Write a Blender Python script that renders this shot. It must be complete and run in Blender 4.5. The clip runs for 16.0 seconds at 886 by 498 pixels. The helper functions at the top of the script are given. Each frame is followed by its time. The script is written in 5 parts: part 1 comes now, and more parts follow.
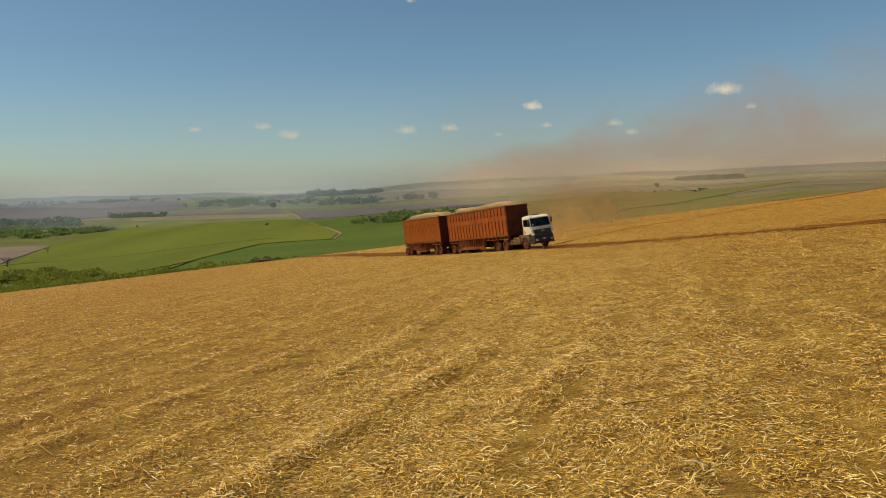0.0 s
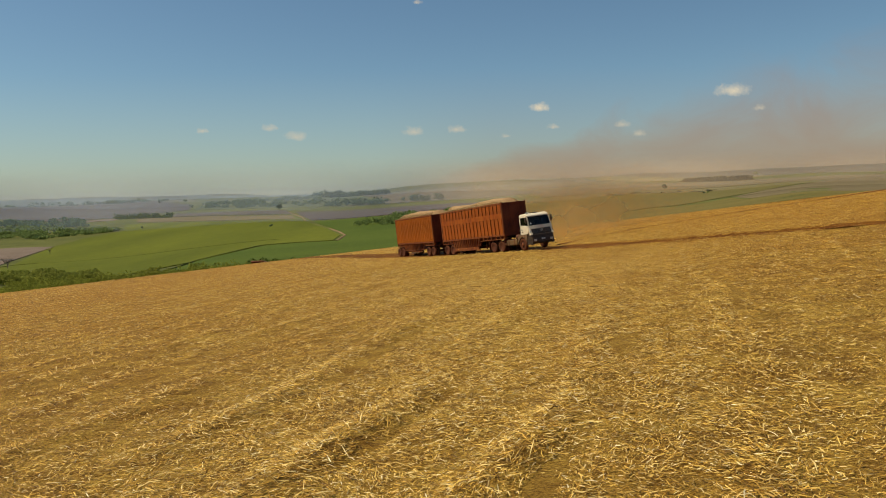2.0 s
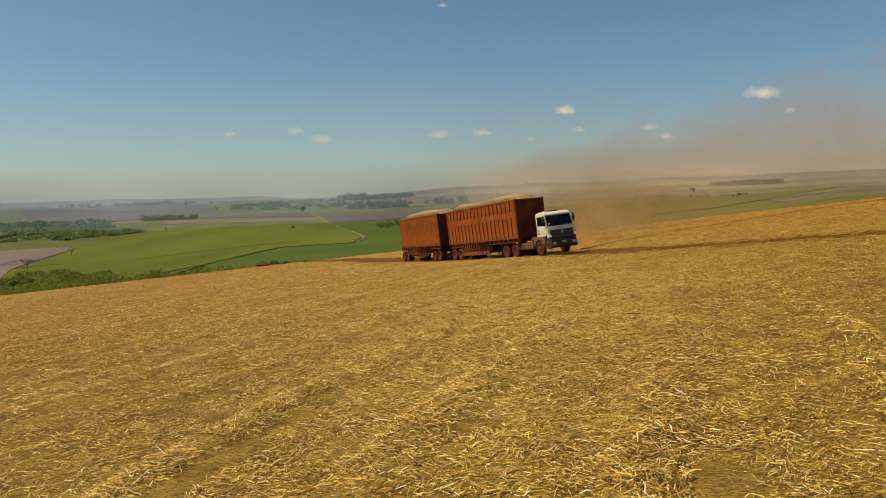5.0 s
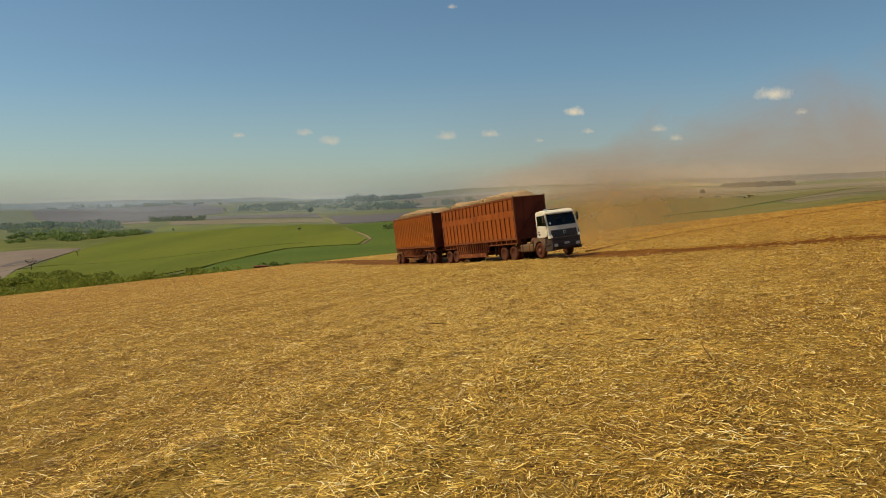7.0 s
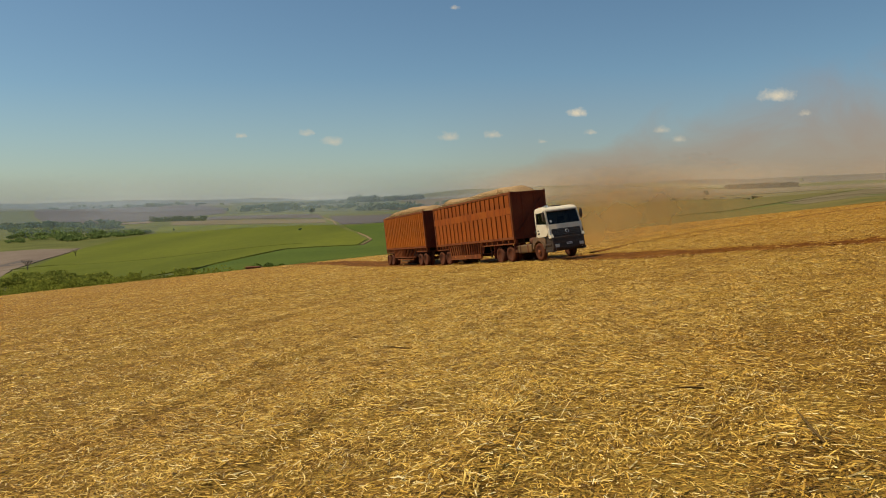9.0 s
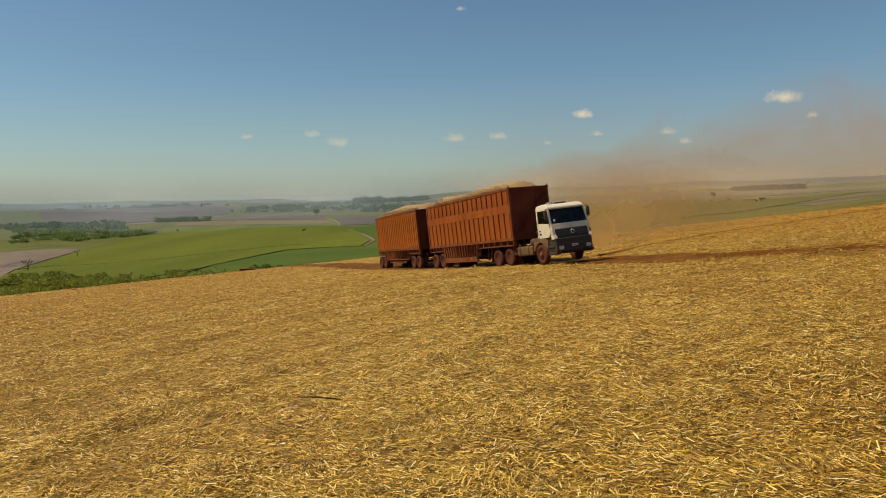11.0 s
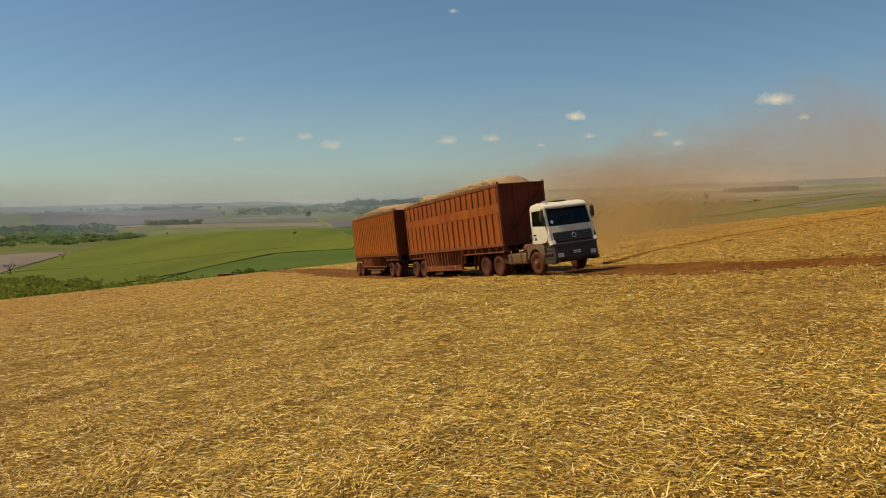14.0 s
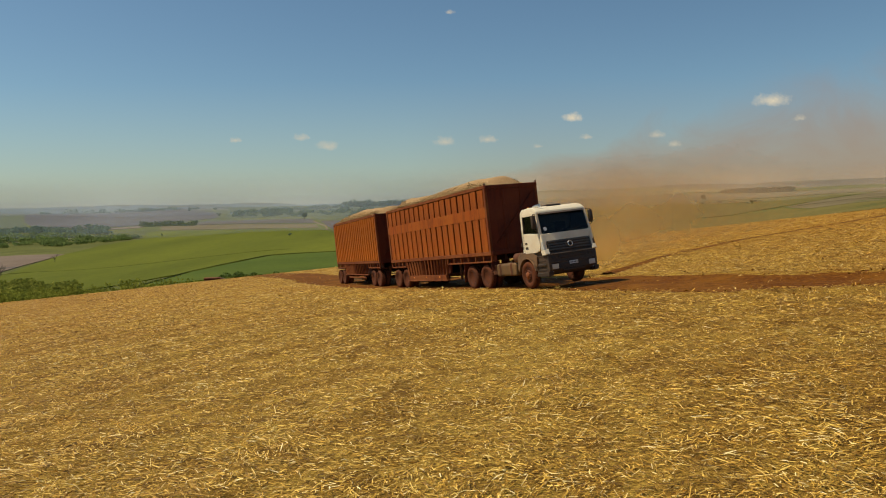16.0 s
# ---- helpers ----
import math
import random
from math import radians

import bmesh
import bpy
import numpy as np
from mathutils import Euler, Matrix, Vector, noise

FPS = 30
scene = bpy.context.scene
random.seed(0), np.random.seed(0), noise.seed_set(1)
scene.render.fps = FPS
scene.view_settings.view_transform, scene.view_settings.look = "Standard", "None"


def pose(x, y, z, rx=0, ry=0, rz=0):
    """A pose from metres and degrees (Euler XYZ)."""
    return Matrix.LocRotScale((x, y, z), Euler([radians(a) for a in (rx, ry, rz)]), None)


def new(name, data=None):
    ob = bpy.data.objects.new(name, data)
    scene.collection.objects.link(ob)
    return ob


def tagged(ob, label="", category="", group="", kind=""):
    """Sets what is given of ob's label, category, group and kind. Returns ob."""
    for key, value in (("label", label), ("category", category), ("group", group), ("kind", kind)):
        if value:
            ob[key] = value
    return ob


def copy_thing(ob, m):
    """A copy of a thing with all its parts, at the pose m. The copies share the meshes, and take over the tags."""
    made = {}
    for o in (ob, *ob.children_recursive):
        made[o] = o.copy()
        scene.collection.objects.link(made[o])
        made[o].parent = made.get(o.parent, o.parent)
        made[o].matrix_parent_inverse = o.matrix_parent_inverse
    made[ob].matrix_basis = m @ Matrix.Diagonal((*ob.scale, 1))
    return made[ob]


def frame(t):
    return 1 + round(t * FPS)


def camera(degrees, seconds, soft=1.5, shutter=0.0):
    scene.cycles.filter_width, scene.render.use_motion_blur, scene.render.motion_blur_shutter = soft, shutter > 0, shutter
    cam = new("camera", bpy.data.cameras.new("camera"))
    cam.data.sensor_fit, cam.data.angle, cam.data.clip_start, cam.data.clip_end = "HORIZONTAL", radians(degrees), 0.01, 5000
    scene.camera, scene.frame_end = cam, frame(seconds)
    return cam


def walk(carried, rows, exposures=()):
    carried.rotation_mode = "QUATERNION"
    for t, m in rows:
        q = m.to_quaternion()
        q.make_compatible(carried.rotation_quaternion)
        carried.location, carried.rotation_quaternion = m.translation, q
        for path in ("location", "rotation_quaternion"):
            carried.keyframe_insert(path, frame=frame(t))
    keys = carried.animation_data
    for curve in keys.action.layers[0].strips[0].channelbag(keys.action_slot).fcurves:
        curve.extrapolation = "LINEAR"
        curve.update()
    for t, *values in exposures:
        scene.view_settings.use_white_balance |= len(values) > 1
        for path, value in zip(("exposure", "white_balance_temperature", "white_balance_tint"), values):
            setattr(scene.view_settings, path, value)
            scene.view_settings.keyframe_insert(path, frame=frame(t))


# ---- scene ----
cam = camera(65.0, 16.0, soft=1.0)
# seconds, x, y, z, yaw, pitch, roll of the drone
PATH = (
    (0.0, -12.15, -61.70, 5.976, -3.274, -5.155, -1.420),
    (0.5, -11.68, -60.38, 5.798, -3.206, -5.137, -1.428),
    (1.0, -11.22, -59.06, 5.643, -3.101, -5.102, -1.422),
    (1.5, -10.78, -57.71, 5.505, -2.939, -5.055, -1.400),
    (2.0, -10.37, -56.32, 5.375, -2.714, -5.006, -1.369),
    (2.5, -10.00, -54.86, 5.249, -2.443, -4.960, -1.332),
    (3.0, -9.66, -53.34, 5.126, -2.128, -4.908, -1.295),
    (3.5, -9.37, -51.76, 5.000, -1.757, -4.855, -1.259),
    (4.0, -9.07, -50.20, 4.874, -1.383, -4.798, -1.224),
    (6.5, -7.32, -43.98, 4.346, -0.069, -4.584, -1.144),
    (7.0, -7.09, -42.92, 4.268, -0.002, -4.560, -1.103),
    (7.5, -6.85, -41.82, 4.163, 0.024, -4.554, -1.072),
    (8.0, -6.62, -40.69, 4.062, 0.043, -4.536, -1.041),
    (8.5, -6.44, -39.52, 3.966, 0.102, -4.507, -1.009),
    (9.0, -6.28, -38.35, 3.868, 0.188, -4.477, -0.983),
    (11.5, -5.33, -32.79, 3.511, 0.655, -4.334, -0.864),
    (12.0, -5.21, -31.76, 3.490, 0.552, -4.298, -0.877),
    (12.5, -5.07, -30.73, 3.456, 0.417, -4.262, -0.896),
    (13.0, -4.94, -29.72, 3.404, 0.284, -4.229, -0.917),
    (13.5, -4.85, -28.72, 3.350, 0.167, -4.198, -0.935),
    (14.0, -4.77, -27.76, 3.305, 0.080, -4.172, -0.946),
    (14.5, -4.69, -26.82, 3.290, 0.028, -4.149, -0.953),
    (15.0, -4.57, -25.92, 3.316, 0.005, -4.123, -0.957),
    (15.5, -4.37, -25.05, 3.355, -0.053, -4.102, -0.969),
    (16.0, -4.08, -24.23, 3.394, -0.174, -4.090, -0.986),
)


def cam_pose(x, y, z, yaw, pitch, roll):
    turn = Euler((0, 0, radians(yaw))).to_matrix() @ Euler((radians(90 + pitch), 0, 0)).to_matrix()
    turn = turn @ Euler((0, 0, radians(roll))).to_matrix()
    return Matrix.Translation((x, y, z)) @ turn.to_4x4()


walk(cam, [(row[0], cam_pose(*row[1:])) for row in PATH], exposures=((0.0, 0.03, 7400, 6), (16.0, 0.03, 7400, 6)))


# ---- world, sun ----
SUN_ELEVATION, SUN_FROM = 58.0, 270.0     # degrees above the ground; compass bearing, +y is 0, +x is 90
world = bpy.data.worlds.new("world")
scene.world = world
world.use_nodes = True
wn = world.node_tree.nodes
sky = wn.new("ShaderNodeTexSky")
sky.sky_type, sky.sun_disc = "NISHITA", False
sky.sun_elevation, sky.sun_rotation = radians(SUN_ELEVATION), radians(SUN_FROM)
sky.altitude, sky.air_density, sky.dust_density, sky.ozone_density = 600, 1.0, 0.9, 5.0
wn["Background"].inputs["Strength"].default_value = 0.085
clear = wn.new("ShaderNodeMix")                 # a clear, slightly green-blue dry-season sky
clear.data_type, clear.blend_type = "RGBA", "MULTIPLY"
clear.inputs[0].default_value = 1.0
clear.inputs[7].default_value = (0.895, 1.035, 1.05, 1)
world.node_tree.links.new(sky.outputs[0], clear.inputs[6])
world.node_tree.links.new(clear.outputs[2], wn["Background"].inputs["Color"])
sun = new("sun", bpy.data.lights.new("sun", "SUN"))
sun.data.energy, sun.data.angle, sun.data.color = 4.2, radians(0.5), (1.0, 0.93, 0.82)
_el, _az = radians(SUN_ELEVATION), radians(SUN_FROM)
SUN_WAY = Vector((math.sin(_az) * math.cos(_el), math.cos(_az) * math.cos(_el), math.sin(_el)))
sun.matrix_world = SUN_WAY.to_track_quat("Z", "Y").to_matrix().to_4x4()


# ---- materials ----
class Mat:
    """A small builder for node materials."""

    def __init__(self, name, rough=0.7, metal=0.0, spec=0.5):
        self.m = bpy.data.materials.new(name)
        self.m.use_nodes = True
        self.t = self.m.node_tree
        self.b = self.t.nodes["Principled BSDF"]
        self.b.inputs["Roughness"].default_value = rough
        self.b.inputs["Metallic"].default_value = metal
        self.b.inputs["Specular IOR Level"].default_value = spec
        self.coord = None

    def node(self, kind, **inputs):
        n = self.t.nodes.new(kind)
        for k, v in inputs.items():
            k = k.replace("_", " ")
            if isinstance(v, bpy.types.NodeSocket):
                self.t.links.new(v, n.inputs[k])
            else:
                n.inputs[k].default_value = v
        return n

    def where(self, world=False, stretch=(1, 1, 1), turn=0.0):
        src = self.t.nodes.new("ShaderNodeNewGeometry").outputs["Position"] if world else self.t.nodes.new("ShaderNodeTexCoord").outputs["Object"]
        n = self.t.nodes.new("ShaderNodeMapping")
        n.inputs["Scale"].default_value = stretch
        n.inputs["Rotation"].default_value = (0, 0, turn)
        self.t.links.new(src, n.inputs["Vector"])
        return n.outputs["Vector"]

    def noise(self, vec, scale, detail=5.0, rough=0.6, warp=0.0):
        n = self.node("ShaderNodeTexNoise", Vector=vec, Scale=scale, Detail=detail, Roughness=rough, Distortion=warp)
        return n.outputs["Fac"]

    def ramp(self, fac, *stops):
        n = self.t.nodes.new("ShaderNodeValToRGB")
        self.t.links.new(fac, n.inputs["Fac"])
        els = n.color_ramp.elements
        while len(els) < len(stops):
            els.new(0.5)
        for e, (p, c) in zip(els, stops):
            e.position = p
            e.color = (*c, 1) if not isinstance(c, (int, float)) else (c, c, c, 1)
        return n.outputs["Color"]

    def mix(self, fac, a, b, blend="MIX"):
        n = self.t.nodes.new("ShaderNodeMix")
        n.data_type, n.blend_type = "RGBA", blend
        for s, v in (("Factor", fac), ("A", a), ("B", b)):
            sock = [i for i in n.inputs if i.name == s and (i.type == "RGBA" if s != "Factor" else i.type == "VALUE")][0]
            if isinstance(v, bpy.types.NodeSocket):
                self.t.links.new(v, sock)
            else:
                sock.default_value = v if s == "Factor" else (*v, 1)
        return [o for o in n.outputs if o.type == "RGBA"][0]

    def math(self, op, a, b=0.0):
        n = self.t.nodes.new("ShaderNodeMath")
        n.operation = op
        for i, v in enumerate((a, b)):
            if isinstance(v, bpy.types.NodeSocket):
                self.t.links.new(v, n.inputs[i])
            else:
                n.inputs[i].default_value = v
        return n.outputs[0]

    def color(self, c):
        if isinstance(c, bpy.types.NodeSocket):
            self.t.links.new(c, self.b.inputs["Base Color"])
        else:
            self.b.inputs["Base Color"].default_value = (*c, 1)
        return self

    def roughness(self, s):
        self.t.links.new(s, self.b.inputs["Roughness"])
        return self

    def bump(self, height, strength=0.3, distance=0.02):
        n = self.node("ShaderNodeBump", Height=height, Strength=strength, Distance=distance)
        self.t.links.new(n.outputs["Normal"], self.b.inputs["Normal"])
        return self


def lower_side(k, p):
    """0 to 0.6: how far the straw is thinned and muddied towards the lower side of the slope, in patches."""
    sep = k.node("ShaderNodeSeparateXYZ", Vector=p)
    down = k.math("MULTIPLY", k.math("ADD", sep.outputs[0], 8.0), -0.02)
    return k.ramp(k.math("ADD", down, k.math("MULTIPLY", k.noise(p, 0.2, 4), 0.6)), (0.25, 0.0), (0.95, 0.75))


def settled_dust(k, p, c):
    """Red dust that has settled on the straw on the windward, upper side of the slope, in patches."""
    sep = k.node("ShaderNodeSeparateXYZ", Vector=p)
    up = k.math("ADD", k.math("MULTIPLY", k.math("ADD", sep.outputs[0], 4.0), 0.022), k.math("MULTIPLY", k.noise(p, 0.3, 4), 0.5))
    return k.mix(k.ramp(up, (0.2, 0.0), (0.9, 1.0)), c, k.mix(1.0, c, (0.95, 0.845, 0.62), "MULTIPLY"))


def straw_ground():
    """Matted straw: strands in several directions over each other, in patches."""
    k = Mat("straw_litter", 0.9, spec=0.2)
    p = k.where(True)
    big, mid = k.noise(p, 0.12, 3), k.noise(p, 1.1, 5, 0.65, 0.6)
    strands = None
    for turn in (0.1, 0.75, -0.6, 1.5):
        n = k.noise(k.where(True, (1.0, 9.0, 1.0), turn), 9.0, 3, 0.6, 0.15)
        strands = n if strands is None else k.math("MAXIMUM", strands, n)
    for turn in (0.3, -0.35, 1.1, -1.2):            # shorter, finer chaff between them
        strands = k.math("MAXIMUM", strands, k.math("SUBTRACT", k.noise(k.where(True, (1.0, 6.0, 1.0), turn), 19.0, 2, 0.5, 0.1), 0.02))
    c = k.ramp(strands, (0.53, (0.115, 0.056, 0.006)), (0.60, (0.43, 0.255, 0.039)), (0.68, (0.80, 0.555, 0.115)))
    c = k.mix(k.ramp(mid, (0.35, 0.0), (0.62, 1.0)), c, k.mix(1.0, c, (0.57, 0.48, 0.36), "MULTIPLY"))
    c = k.mix(k.ramp(big, (0.35, 0.0), (0.7, 0.6)), c, k.mix(1.0, c, (0.82, 0.66, 0.46), "MULTIPLY"))
    c = k.mix(lower_side(k, p), c, k.mix(1.0, c, (0.87, 0.76, 0.60), "MULTIPLY"))
    k.color(settled_dust(k, p, c)).bump(k.math("ADD", strands, k.math("MULTIPLY", mid, 0.7)), 0.9, 0.06)
    return k.m


def straw_blade(name="dry_straw", ramp=None):
    k = Mat(name, 0.65, spec=0.35)
    isl = k.t.nodes.new("ShaderNodeNewGeometry").outputs["Random Per Island"]
    c = k.ramp(isl, *(ramp or ((0.0, (0.13, 0.060, 0.006)), (0.28, (0.43, 0.228, 0.027)), (0.58, (0.72, 0.418, 0.062)), (0.86, (0.89, 0.605, 0.145)), (1.0, (0.95, 0.79, 0.41)))))
    p = k.where(True)
    big, clump = k.noise(p, 0.25, 4), k.noise(p, 4.5, 3, 0.6)
    c = k.mix(k.ramp(clump, (0.36, 0.5), (0.52, 0.0)), c, k.mix(1.0, c, (0.45, 0.40, 0.33), "MULTIPLY"))
    patch = k.noise(p, 1.7, 4, 0.7, 0.4)
    c = k.mix(k.ramp(patch, (0.34, 0.75), (0.49, 0.0)), c, k.mix(1.0, c, (0.44, 0.38, 0.31), "MULTIPLY"))
    c = k.mix(k.ramp(patch, (0.52, 0.0), (0.66, 0.7)), c, k.mix(1.0, c, (1.16, 1.19, 1.3), "MULTIPLY"))
    c = k.mix(k.ramp(big, (0.4, 0.0), (0.65, 0.55)), c, k.mix(1.0, c, (0.78, 0.69, 0.58), "MULTIPLY"))
    k.color(settled_dust(k, p, k.mix(lower_side(k, p), c, k.mix(1.0, c, (0.86, 0.745, 0.58), "MULTIPLY"))))
    return k.m


def red_soil():
    k = Mat("red_soil", 0.95, spec=0.15)
    p = k.where(True)
    n1, n2 = k.noise(p, 0.6, 5, 0.6, 0.5), k.noise(p, 6.0, 6, 0.7)
    c = k.ramp(n2, (0.3, (0.055, 0.015, 0.001)), (0.5, (0.12, 0.037, 0.002)), (0.72, (0.21, 0.075, 0.006)))
    c = k.mix(k.ramp(n1, (0.46, 0.0), (0.72, 0.45)), c, (0.29, 0.12, 0.012))
    k.color(c).bump(n2, 0.8, 0.06)
    return k.m


def crop(name, dark, light, scale=0.02, fine=0.5, stretch=(1, 1, 1), turn=0.0, bump=0.6):
    k = Mat(name, 0.95, spec=0.1)
    p = k.where(True, stretch, turn)
    n1, n2 = k.noise(p, scale, 4, 0.55), k.noise(p, fine, 5, 0.7)
    mid = tuple((a + b) / 2 for a, b in zip(dark, light))
    c = k.ramp(n1, (0.3, dark), (0.5, mid), (0.72, light))
    c = k.mix(k.ramp(n2, (0.3, 0.0), (0.7, 0.6)), c, k.mix(1.0, c, (0.7, 0.72, 0.66), "MULTIPLY"))
    c = k.mix(k.ramp(k.noise(p, fine * 4.0, 3, 0.7), (0.35, 0.0), (0.65, 0.5)), c, k.mix(1.0, c, (0.72, 0.74, 0.7), "MULTIPLY"))
    k.color(c).bump(n2, bump, 0.5)
    return k.m


M_STRAW, M_BLADE, M_SOIL = straw_ground(), straw_blade(), red_soil()
M_PALE_LEAF = straw_blade("pale_dry_leaf", ((0.0, (0.40, 0.23, 0.048)), (0.4, (0.68, 0.44, 0.105)), (0.8, (0.88, 0.655, 0.25)), (1.0, (0.95, 0.83, 0.51))))
# distant land, its base colour greyed to imitate air haze
M_FAR = crop("haze_tinted_land", (0.15, 0.145, 0.115), (0.19, 0.18, 0.145), 0.003, 0.02)
M_GRASS = crop("valley_grass", (0.082, 0.088, 0.022), (0.155, 0.155, 0.042))
M_CANE = crop("green_cane", (0.080, 0.094, 0.007), (0.150, 0.158, 0.014), 0.012, 0.25, (1, 0.2, 1), 0.5)
M_CANE_DARK = crop("dark_cane", (0.062, 0.092, 0.011), (0.098, 0.126, 0.016), 0.012, 0.25)


EYE_X, EYE_Y, EYE_Z = -7.0, -41.0, 4.0
EDGE = 122.0                      # depth of the crest where the straw field ends
# heights of the land behind the crest: bearing (tangent), then heights at RINGS
RINGS = (122.0, 165.0, 250.0, 400.0, 650.0, 1000.0, 1500.0, 2300.0, 3300.0, 4700.0)
LAND = ((-0.72, (-20, -29.5, -37, -41, -39, -34, -22, -12, -8)),
        (-0.55, (-19, -25.5, -32, -36.5, -37, -32, -21, -11, -6)),
        (-0.15, (-14, -18.5, -23, -27, -27, -24, -17, -16, -14)),
        (0.10, (-10, -13.5, -17, -18, -17, -13, 2, 26, 30)),
        (0.38, (-4.5, -6.5, -8.5, -8, -5, 1, 20, 50, 58)),
        (0.64, (0.5, 0.4, 0.4, 0.8, 3, 11, 28, 66, 76)))


def field_z(x, y):
    """The straw slope, a plane that falls away and rises to the right, slightly raised under the tractor."""
    z = 1.70 + 0.09 * (x + 6.8) - 0.058 * (y + 41.2)
    z = z + 0.16 * np.exp(-((x + 0.7) ** 2 + (y - 3.0) ** 2) / 55.0)
    return z


def smooth(a):
    a = np.clip(a, 0.0, 1.0)
    return a * a * (3 - 2 * a)


def land_z(x, y):
    """Ground height anywhere."""
    x, y = np.asarray(x, float), np.asarray(y, float)
    dy = y - EYE_Y
    r = np.maximum(np.abs(dy), 1.0)
    u = np.clip((x - EYE_X) / r, -0.9, 0.9)
    near = field_z(np.clip(x, -140, 140), np.clip(y, -200, EYE_Y + EDGE))
    lr = np.log(np.clip(r, RINGS[0], RINGS[-1]))
    lk = np.log(np.array(RINGS))
    columns = []
    edge = field_z(np.clip(EYE_X + u * EDGE, -140, 140), EYE_Y + EDGE)
    for _, heights in LAND:
        h = np.zeros_like(r)
        for i in range(len(RINGS) - 1):
            a = edge if i == 0 else heights[i - 1]
            t = (lr - lk[i]) / (lk[i + 1] - lk[i])
            t = np.clip(t, 0, 1)
            h = np.where((lr >= lk[i]) & (lr <= lk[i + 1]), a + (heights[i] - a) * t, h)
        columns.append(h)
    keys = np.array([c[0] for c in LAND])
    far = np.zeros_like(r)
    uu = np.clip(u, keys[0], keys[-1])
    for i in range(len(keys) - 1):
        t = smooth((uu - keys[i]) / (keys[i + 1] - keys[i]))
        inside = (uu >= keys[i]) & (uu <= keys[i + 1])
        far = np.where(inside, columns[i] * (1 - t) + columns[i + 1] * t, far)
    roll = 1.2 * np.sin(x / 83.0 + 0.6) * np.sin(y / 127.0 + 1.1) * smooth((r - 300) / 900)
    roll = roll + 6.0 * np.sin(x / 190.0 + 2.0) * np.sin(y / 230.0 + 0.4) * smooth((r - 1300) / 900)
    roll = roll + (6.0 * np.sin(x / 310.0 + 0.5 * np.sin(x / 140.0)) + 3.0 * np.sin(x / 97.0 + 1.3)) * smooth((r - 2600) / 1200)
    ahead = np.where(r > EDGE, far + roll, near)
    return np.where(dy > 0, ahead, near)


# ---- helpers for meshes ----
def mesh_object(name, verts, faces, mats, parent=None, smooth_faces=False):
    me = bpy.data.meshes.new(name)
    me.from_pydata([tuple(v) for v in verts], [], [tuple(f) for f in faces])
    for m in (mats if isinstance(mats, (list, tuple)) else [mats]):
        me.materials.append(m)
    if smooth_faces:
        me.polygons.foreach_set("use_smooth", np.ones(len(me.polygons), bool))
    me.update()
    ob = new(name, me)
    ob.parent = parent
    return ob


def fast_mesh(name, co, quads, mat, parent=None, smooth_faces=False):
    """One mesh from an (n, 3) array of points and an (m, k) array of faces."""
    me = bpy.data.meshes.new(name)
    co, quads = np.asarray(co, np.float32), np.asarray(quads, np.int32)
    m, k = quads.shape
    me.vertices.add(len(co))
    me.vertices.foreach_set("co", co.ravel())
    me.loops.add(m * k)
    me.loops.foreach_set("vertex_index", quads.ravel())
    me.polygons.add(m)
    me.polygons.foreach_set("loop_start", np.arange(0, m * k, k, dtype=np.int32))
    me.materials.append(mat)
    if smooth_faces:
        me.polygons.foreach_set("use_smooth", np.ones(m, bool))
    me.update(calc_edges=True)
    ob = new(name, me)
    ob.parent = parent
    return ob


# ---- the ground, one sheet from under the drone to the horizon ----
ROW_WAY = Vector((0.37, 0.93, 0.0)).normalized()      # the way the harvested rows run


def row_relief(x, y):
    """Low ridges of raked straw along the rows."""
    across = x * ROW_WAY.y - y * ROW_WAY.x
    along = x * ROW_WAY.x + y * ROW_WAY.y
    wob = 0.35 * np.sin(along / 5.3) + 0.2 * np.sin(along / 2.1 + 1.0)
    ridge = np.maximum(0.0, np.cos((across + wob) * 2 * math.pi / 3.0)) ** 2
    lump = 0.5 + 0.5 * np.sin(along / 3.7 + across * 0.6) * np.sin(along / 1.9 - across * 0.23)
    return 0.15 * ridge * (0.15 + 0.85 * lump) * (1 - 0.62 * smooth((y + 38) / 12))


# the truck's soil track and a thinner one along the crest
TRACK = np.array(((-21.4, 58.8), (-14.9, 39.9), (-10.5, 28.6), (-5.5, 17.2), (-0.2, 6.3), (2.4, 1.6), (5.2, -2.6), (8.6, -5.8), (13.5, -9.6), (20.0, -14.2), (46, -32), (81, -56)), float)
CREST_TRACK = np.array(((3.3, 6.5), (8.5, 15.5), (18, 26.5), (28, 34.5), (42, 46.5), (64, 62), (90, 81)), float)
TRACK_HALF = np.array((2.6, 3.2, 3.2, 2.7, 2.5, 2.2, 1.9, 1.8, 1.8, 1.8, 1.8, 1.8))


def off_track(x, y):
    """Distance to the soil track less its half width."""
    best = np.full(x.shape, 1e9)
    for a, b, h in zip(TRACK, TRACK[1:], TRACK_HALF):
        d = b - a
        t = np.clip(((x - a[0]) * d[0] + (y - a[1]) * d[1]) / (d @ d), 0, 1)
        best = np.minimum(best, np.hypot(x - a[0] - t * d[0], y - a[1] - t * d[1]) - h)
    for a, b in zip(CREST_TRACK, CREST_TRACK[1:]):
        d = b - a
        t = np.clip(((x - a[0]) * d[0] + (y - a[1]) * d[1]) / (d @ d), 0, 1)
        best = np.minimum(best, np.hypot(x - a[0] - t * d[0], y - a[1] - t * d[1]) - 0.45)
    return best


